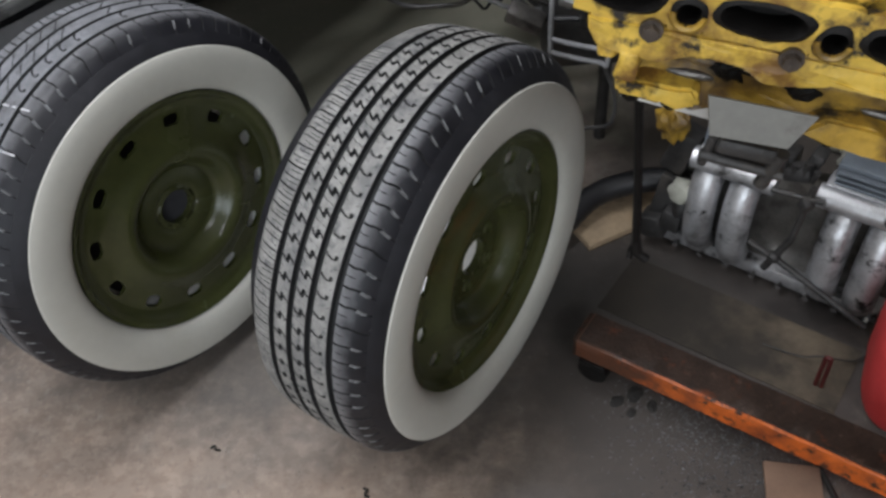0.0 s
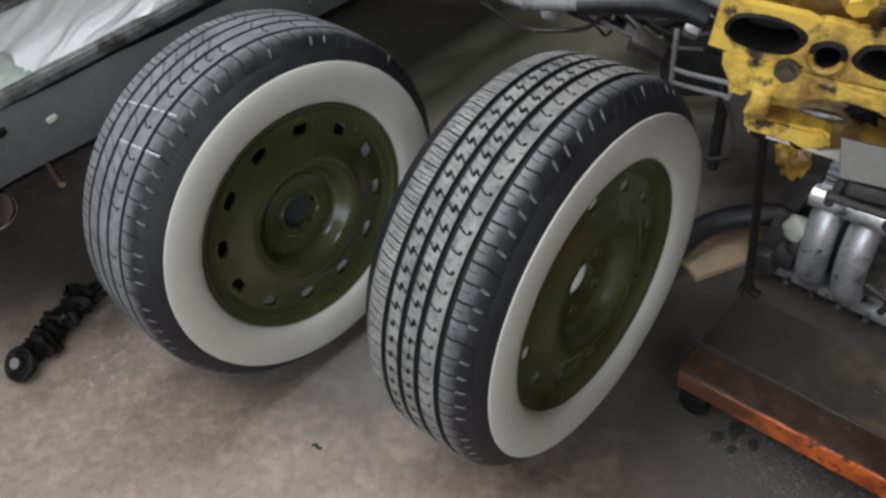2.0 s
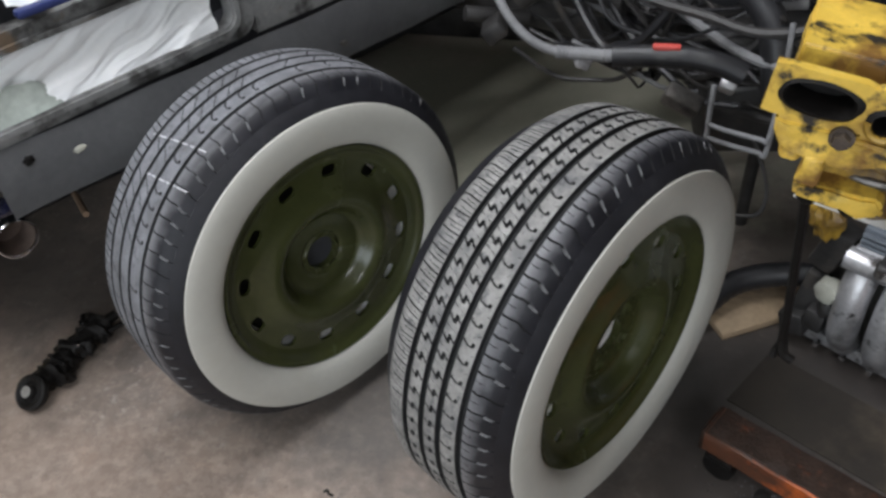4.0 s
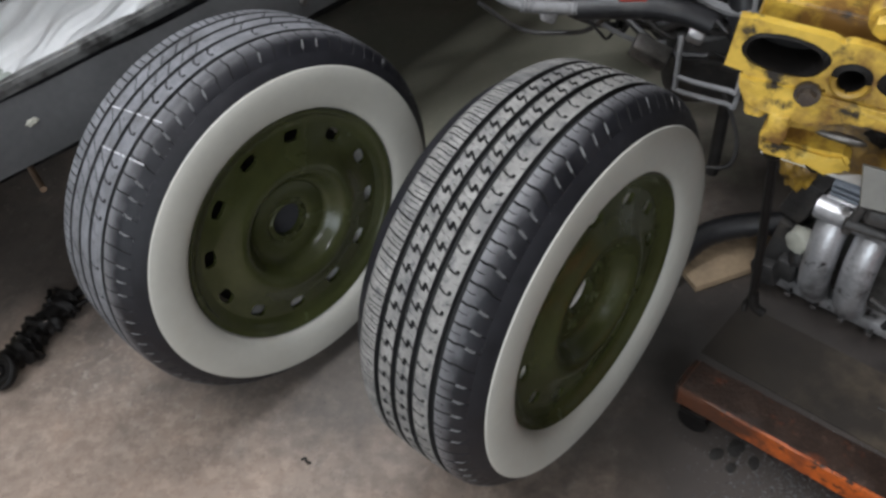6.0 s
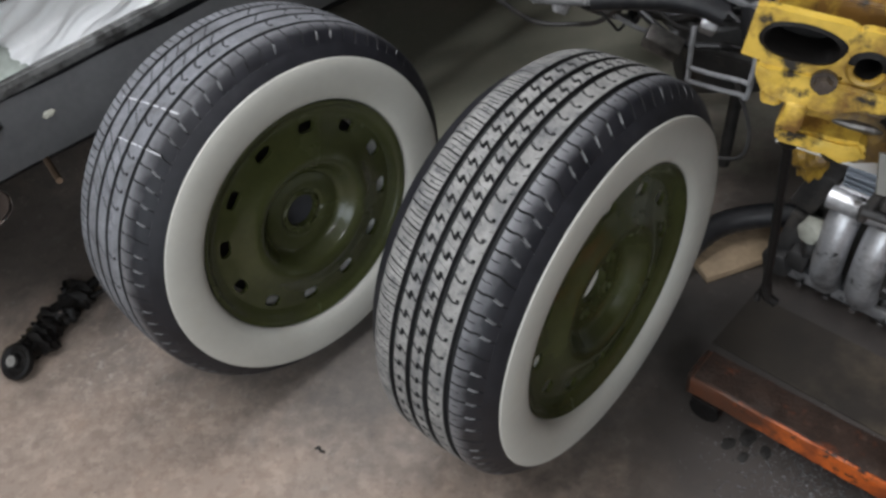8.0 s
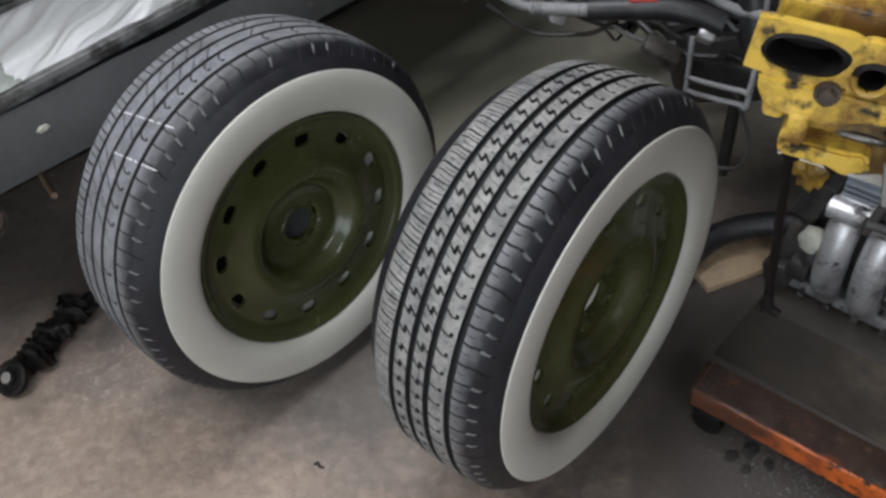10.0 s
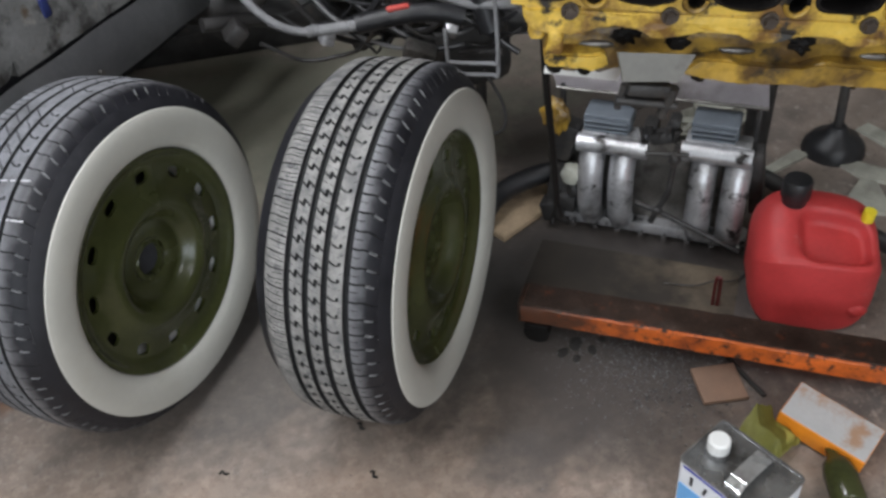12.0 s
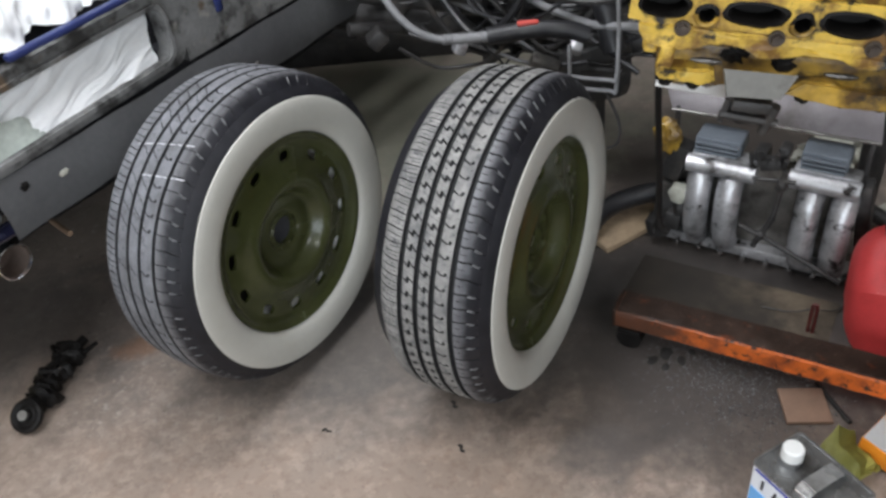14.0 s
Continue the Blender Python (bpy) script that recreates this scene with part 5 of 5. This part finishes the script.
rnd = random.Random(11)
for k in range(26):
    x = rnd.uniform(-0.22, 0.42)
    y = 1.85 - 0.38 * x + rnd.uniform(-0.10, 0.45)
    z = rnd.uniform(0.30, 0.58)
    bm = bmesh.new()
    if k % 3:
        box(bm, (x, y, z), [rnd.uniform(0.02, 0.10) for _ in range(3)], 0.006, Euler([rnd.uniform(-1, 1) for _ in range(3)]).to_matrix().to_4x4())
    else:
        d = Vector((rnd.uniform(-1, 1), rnd.uniform(-1, 1), rnd.uniform(-0.4, 0.4))).normalized() * rnd.uniform(0.02, 0.08)
        rod(bm, Vector((x, y, z)) - d, Vector((x, y, z)) + d, rnd.uniform(0.012, 0.04))
    part("bracket", bm, M_DARK, axle)
part("gearbox", box(bmesh.new(), (0.34, 1.70, 0.40), (0.20, 0.22, 0.17), 0.04), M_DARK, axle)
part("stand_post", rod(bmesh.new(), (0.40, 1.78, 0.0), (0.40, 1.75, 0.4), 0.014), M_DARK, axle)
for k in range(44):
    a = Vector((rnd.uniform(-0.12, 0.16), rnd.uniform(1.70, 1.92), rnd.uniform(0.46, 0.74)))
    b = Vector((rnd.uniform(0.14, 0.48), 0, rnd.uniform(0.42, 0.70)))
    b.y = 1.72 - 0.5 * b.x + rnd.uniform(-0.06, 0.14)
    sag = Vector((rnd.uniform(-0.04, 0.04), rnd.uniform(-0.04, 0.04), rnd.uniform(-0.14, 0.05)))
    pts = [a.lerp(b, t) + 4 * t * (1 - t) * sag + 0.018 * noise.noise_vector(Vector((k, 5 * t, 0))) for t in (0, 0.2, 0.4, 0.6, 0.8, 1.0)]
    part("cable", tube(bmesh.new(), pts, rnd.choice((0.003, 0.004, 0.005, 0.007, 0.009)), 8), rnd.choice((M_DARK, M_BLACKPL, M_BLACKPL, M_BLACKPL, M_HOSE)), axle)
bm = bmesh.new()
tube(bm, [(-0.02, 1.95, 0.86), (0.10, 1.80, 0.78), (0.22, 1.68, 0.72), (0.33, 1.57, 0.63), (0.36, 1.52, 0.50)], 0.028, 14)
part("thick_hose", bm, M_BLACKPL, axle, "thick black rubber hose")
for x, y, z, sx in ((0.14, 1.66, 0.63, 0.055), (0.30, 1.75, 0.70, 0.05), (0.37, 1.62, 0.66, 0.04), (0.02, 1.66, 0.50, 0.04), (-0.22, 1.98, 0.56, 0.05), (0.28, 1.56, 0.50, 0.035)):
    part("fitting", box(bmesh.new(), (x, y, z), (sx, 0.03, sx * 0.8), 0.006, Euler((0.4, x * 3, y)).to_matrix().to_4x4()), M_ALU, axle, "pale metal fitting")
part("tab", box(bmesh.new(), (-0.03, 1.86, 0.69), (0.05, 0.02, 0.03), 0.005), M_YELLOW, axle, "yellow painted tab")
bm = bmesh.new()
box(bm, (0.20, 1.54, 0.48), (0.07, 0.04, 0.03), 0.006, Euler((0.3, 0.4, -0.3)).to_matrix().to_4x4())
part("connector", bm, M_STEEL, axle, "pale metal connector")
bm = bmesh.new()
for dz in (0.0, 0.026):
    tube(bm, [(0.235, 1.44, 0.57 - dz), (0.232, 1.425, 0.515 - dz), (0.238, 1.42, 0.503 - dz), (0.31, 1.39, 0.497 - dz), (0.325, 1.385, 0.503 - dz), (0.335, 1.41, 0.60), (0.34, 1.44, 0.68)], 0.0045, 8)
part("bent_rod", bm, M_HOSE, axle, "bent grey wire frame")
bm = bmesh.new()
tube(bm, [(0.33, 1.50, 0.42), (0.36, 1.47, 0.34), (0.35, 1.45, 0.29), (0.30, 1.47, 0.27)], 0.004, 8)
part("bent_rod", bm, M_DARK, axle)

# ---- floor things by the car ----
def bag_point(v):
    """A slumped bag: broad soft folds, a hollow mouth on top and a rolled ridge round it."""
    a = math.atan2(v.y, v.x)
    k = 0.9 + 0.10 * math.sin(2 * a + 0.6) + 0.06 * math.sin(3 * a + 2.0) + 0.10 * noise.noise(v * 1.1 + Vector((4, 0, 2)))
    x, y, z = 0.20 * v.x * k, 0.165 * v.y * k, 0.072 * v.z
    if v.z > -0.2:
        q = Vector((x, y, 0)) * 6 + 0.9 * Vector((noise.noise(v * 1.5), noise.noise(v * 1.5 + Vector((7, 1, 0))), 0))
        crease = (0.5 - abs(noise.noise(q * 0.9 + Vector((1.3, 2.1, 0))))) * 0.060
        small = (0.3 - abs(noise.noise(Vector((q.x * 1.2, q.y * 3.4, 3))))) * 0.055 + (0.3 - abs(noise.noise(Vector((q.x * 4.6, q.y * 2.0, 8))))) * 0.026
        r = math.hypot((x + 0.035) / 0.085, (y - 0.025) / 0.062)
        mouth = -0.040 * math.exp(-(r / 0.75) ** 4) + 0.012 * math.exp(-((r - 1.15) / 0.2) ** 2)
        z += (crease + small + mouth) * min(1.0, v.z + 0.35)
    return Vector((x, y, max(-0.028, z) + 0.03))


bag = thing("plastic_bag", pose(-1.485, 1.272, 0, 0, 0, -15), "crumpled yellow plastic bag on floor", "plastic bag")
bm = bmesh.new()
bmesh.ops.create_icosphere(bm, subdivisions=6, radius=1)
for v in bm.verts:
    v.co = bag_point(v.co.copy())
part("bag_body", bm, M_BAG, bag)
bm = bmesh.new()
tube(bm, [(-0.10, 0.10, 0.075), (-0.02, 0.115, 0.10), (0.06, 0.085, 0.095), (0.12, 0.035, 0.075), (0.165, -0.02, 0.04)], 0.012, 8)
for v in bm.verts:
    v.co += 0.008 * noise.noise_vector(v.co * 30)
part("rim_fold", bm, M_BAG, bag)
greasy = thing("greasy_part", pose(-1.075, 1.14, 0, 0, 0, 75), "black greasy metal part with round flange on floor", "machine part")
bm = bmesh.new()
lathe(bm, [(0.0, 0.0), (0.026, 0.0), (0.036, 0.004), (0.039, 0.010), (0.037, 0.018), (0.031, 0.021), (0.026, 0.018), (0.022, 0.014), (0.016, 0.015), (0.013, 0.023), (0.0, 0.024)], 28)
fl = part("flange", bm, M_GREASE, greasy, "black round flange", pose(0, 0, 0.026, 0, -52, 180))
part("hub", rod(bmesh.new(), (0.022, 0, 0), (0.029, 0, 0), 0.012), M_CHROME, fl, "bright hub")
bm = bmesh.new()
rod(bm, (0.01, 0, 0.03), (0.20, 0.0, 0.03), 0.02, 0.024)
for k in range(9):
    part("collar", lump(bmesh.new(), (0.03 + 0.021 * k, 0.006 * (-1) ** k, 0.03), (0.019, 0.024 + 0.008 * ((k * 2) % 3), 0.026), 0.45, 1.6, 3, k), M_GREASE, greasy)
rod(bm, (0.19, 0.0, 0.03), (0.235, -0.02, 0.035), 0.012)
rod(bm, (0.17, 0.02, 0.03), (0.21, 0.055, 0.03), 0.007)
rod(bm, (0.16, -0.02, 0.03), (0.225, -0.055, 0.032), 0.008, 0.005)
part("body", bm, M_GREASE, greasy)
for x, y, z in ((0.07, 0.01, 0.055), (0.12, -0.018, 0.05), (0.17, 0.012, 0.056)):
    part("stud", rod(bmesh.new(), (x, y, z), (x, y, z + 0.008), 0.006, seg=6), M_CHROME, greasy)

bm = bmesh.new()
line = smooth_line([(-1.060, 0.815, 0), (-1.09, 0.90, 0), (-1.13, 0.99, 0), (-1.165, 1.07, 0), (-1.195, 1.135, 0), (-1.215, 1.155, 0), (-1.262, 1.157, 0)], 6)
prev = None
for i, p in enumerate(line):
    d = (line[min(i + 1, len(line) - 1)] - line[max(i - 1, 0)]).normalized()
    nn = Vector((-d.y, d.x, 0))
    w = 0.0095 * (1 + 0.25 * math.sin(i * 1.3)) * (1 if i < 26 else 0.7)
    row = [bm.verts.new(p + nn * w + Vector((0, 0, 0.003 + 0.003 * math.sin(i * 2.1)))), bm.verts.new(p + Vector((0, 0, 0.006))), bm.verts.new(p - nn * w + Vector((0, 0, 0.003 + 0.003 * math.cos(i * 1.7))))]
    if prev:
        for a in (0, 1):
            bm.faces.new((prev[a], prev[a + 1], row[a + 1], row[a]))
    prev = row
bmesh.ops.solidify(bm, geom=bm.faces[:], thickness=0.001)
solo("tape_strip", bm, M_TAPE, Matrix.Identity(4), "strip of crumpled blue tape on floor", "tape")
bm = bmesh.new()
lathe(bm, [(0.006, -0.008), (0.011, -0.008), (0.011, 0.008), (0.006, 0.008)], 6, closed=True)
solo("nut", bm, M_DARK, pose(-1.30, 1.137, 0.0105, 0, 0, 30), "loose dark nut on floor", "nut")

# ---- small litter ----
rnd = random.Random(5)


def chips(bm, n, cx, cy, sx, sy, lo, hi):
    for _ in range(n):
        x, y, s = rnd.gauss(cx, sx), rnd.gauss(cy, sy), rnd.uniform(lo, hi)
        a = rnd.uniform(0, 6.28)
        ps = [(x + s * math.cos(a + k * 2.1) * rnd.uniform(0.5, 1.3), y + s * math.sin(a + k * 2.1) * rnd.uniform(0.4, 1.2)) for k in range(3)]
        base = [bm.verts.new((px, py, 0.0005)) for px, py in ps]
        top = bm.verts.new((x, y, s * rnd.uniform(0.4, 0.9)))
        for k in range(3):
            bm.faces.new((base[k], base[(k + 1) % 3], top))


bm = bmesh.new()
chips(bm, 2200, 0.50, 0.90, 0.085, 0.075, 0.0010, 0.0036)
chips(bm, 700, 0.40, 0.99, 0.07, 0.05, 0.0010, 0.003)
chips(bm, 1200, -0.4, 0.75, 0.6, 0.35, 0.0006, 0.0018)
solo("shavings", bm, M_GRIT, Matrix.Identity(4), "scattered metal shavings and grit on floor", "shavings", kind="stuff")
for x, y, sx in ((0.31, 1.016, 0.016), (0.345, 1.03, 0.022), (0.37, 1.00, 0.014), (0.33, 0.99, 0.012), (0.40, 1.02, 0.01)):
    solo("dirt_lump", lump(bmesh.new(), (0, 0, 0.001), (sx * 0.85, sx * 0.6, 0.0024), 0.5, 2.2, 3, x * 30), M_DIRT, pose(x, y, 0, 0, 0, x * 700), "black oily dirt lump on floor", "dirt", "dirt lumps")
for x, y in ((-0.139, 0.985), (-0.141, 0.867), (-0.414, 0.975)):
    bm = bmesh.new()
    tube(bm, [(-0.010, 0, 0.002), (-0.003, 0.004, 0.006), (0.004, -0.002, 0.004), (0.010, 0.004, 0.002)], 0.0022, 6)
    solo("leaf_scrap", bm, M_DIRT, pose(x, y, 0, 0, 0, x * 500), "tiny dry dark scrap on floor", "scrap", "floor scraps")
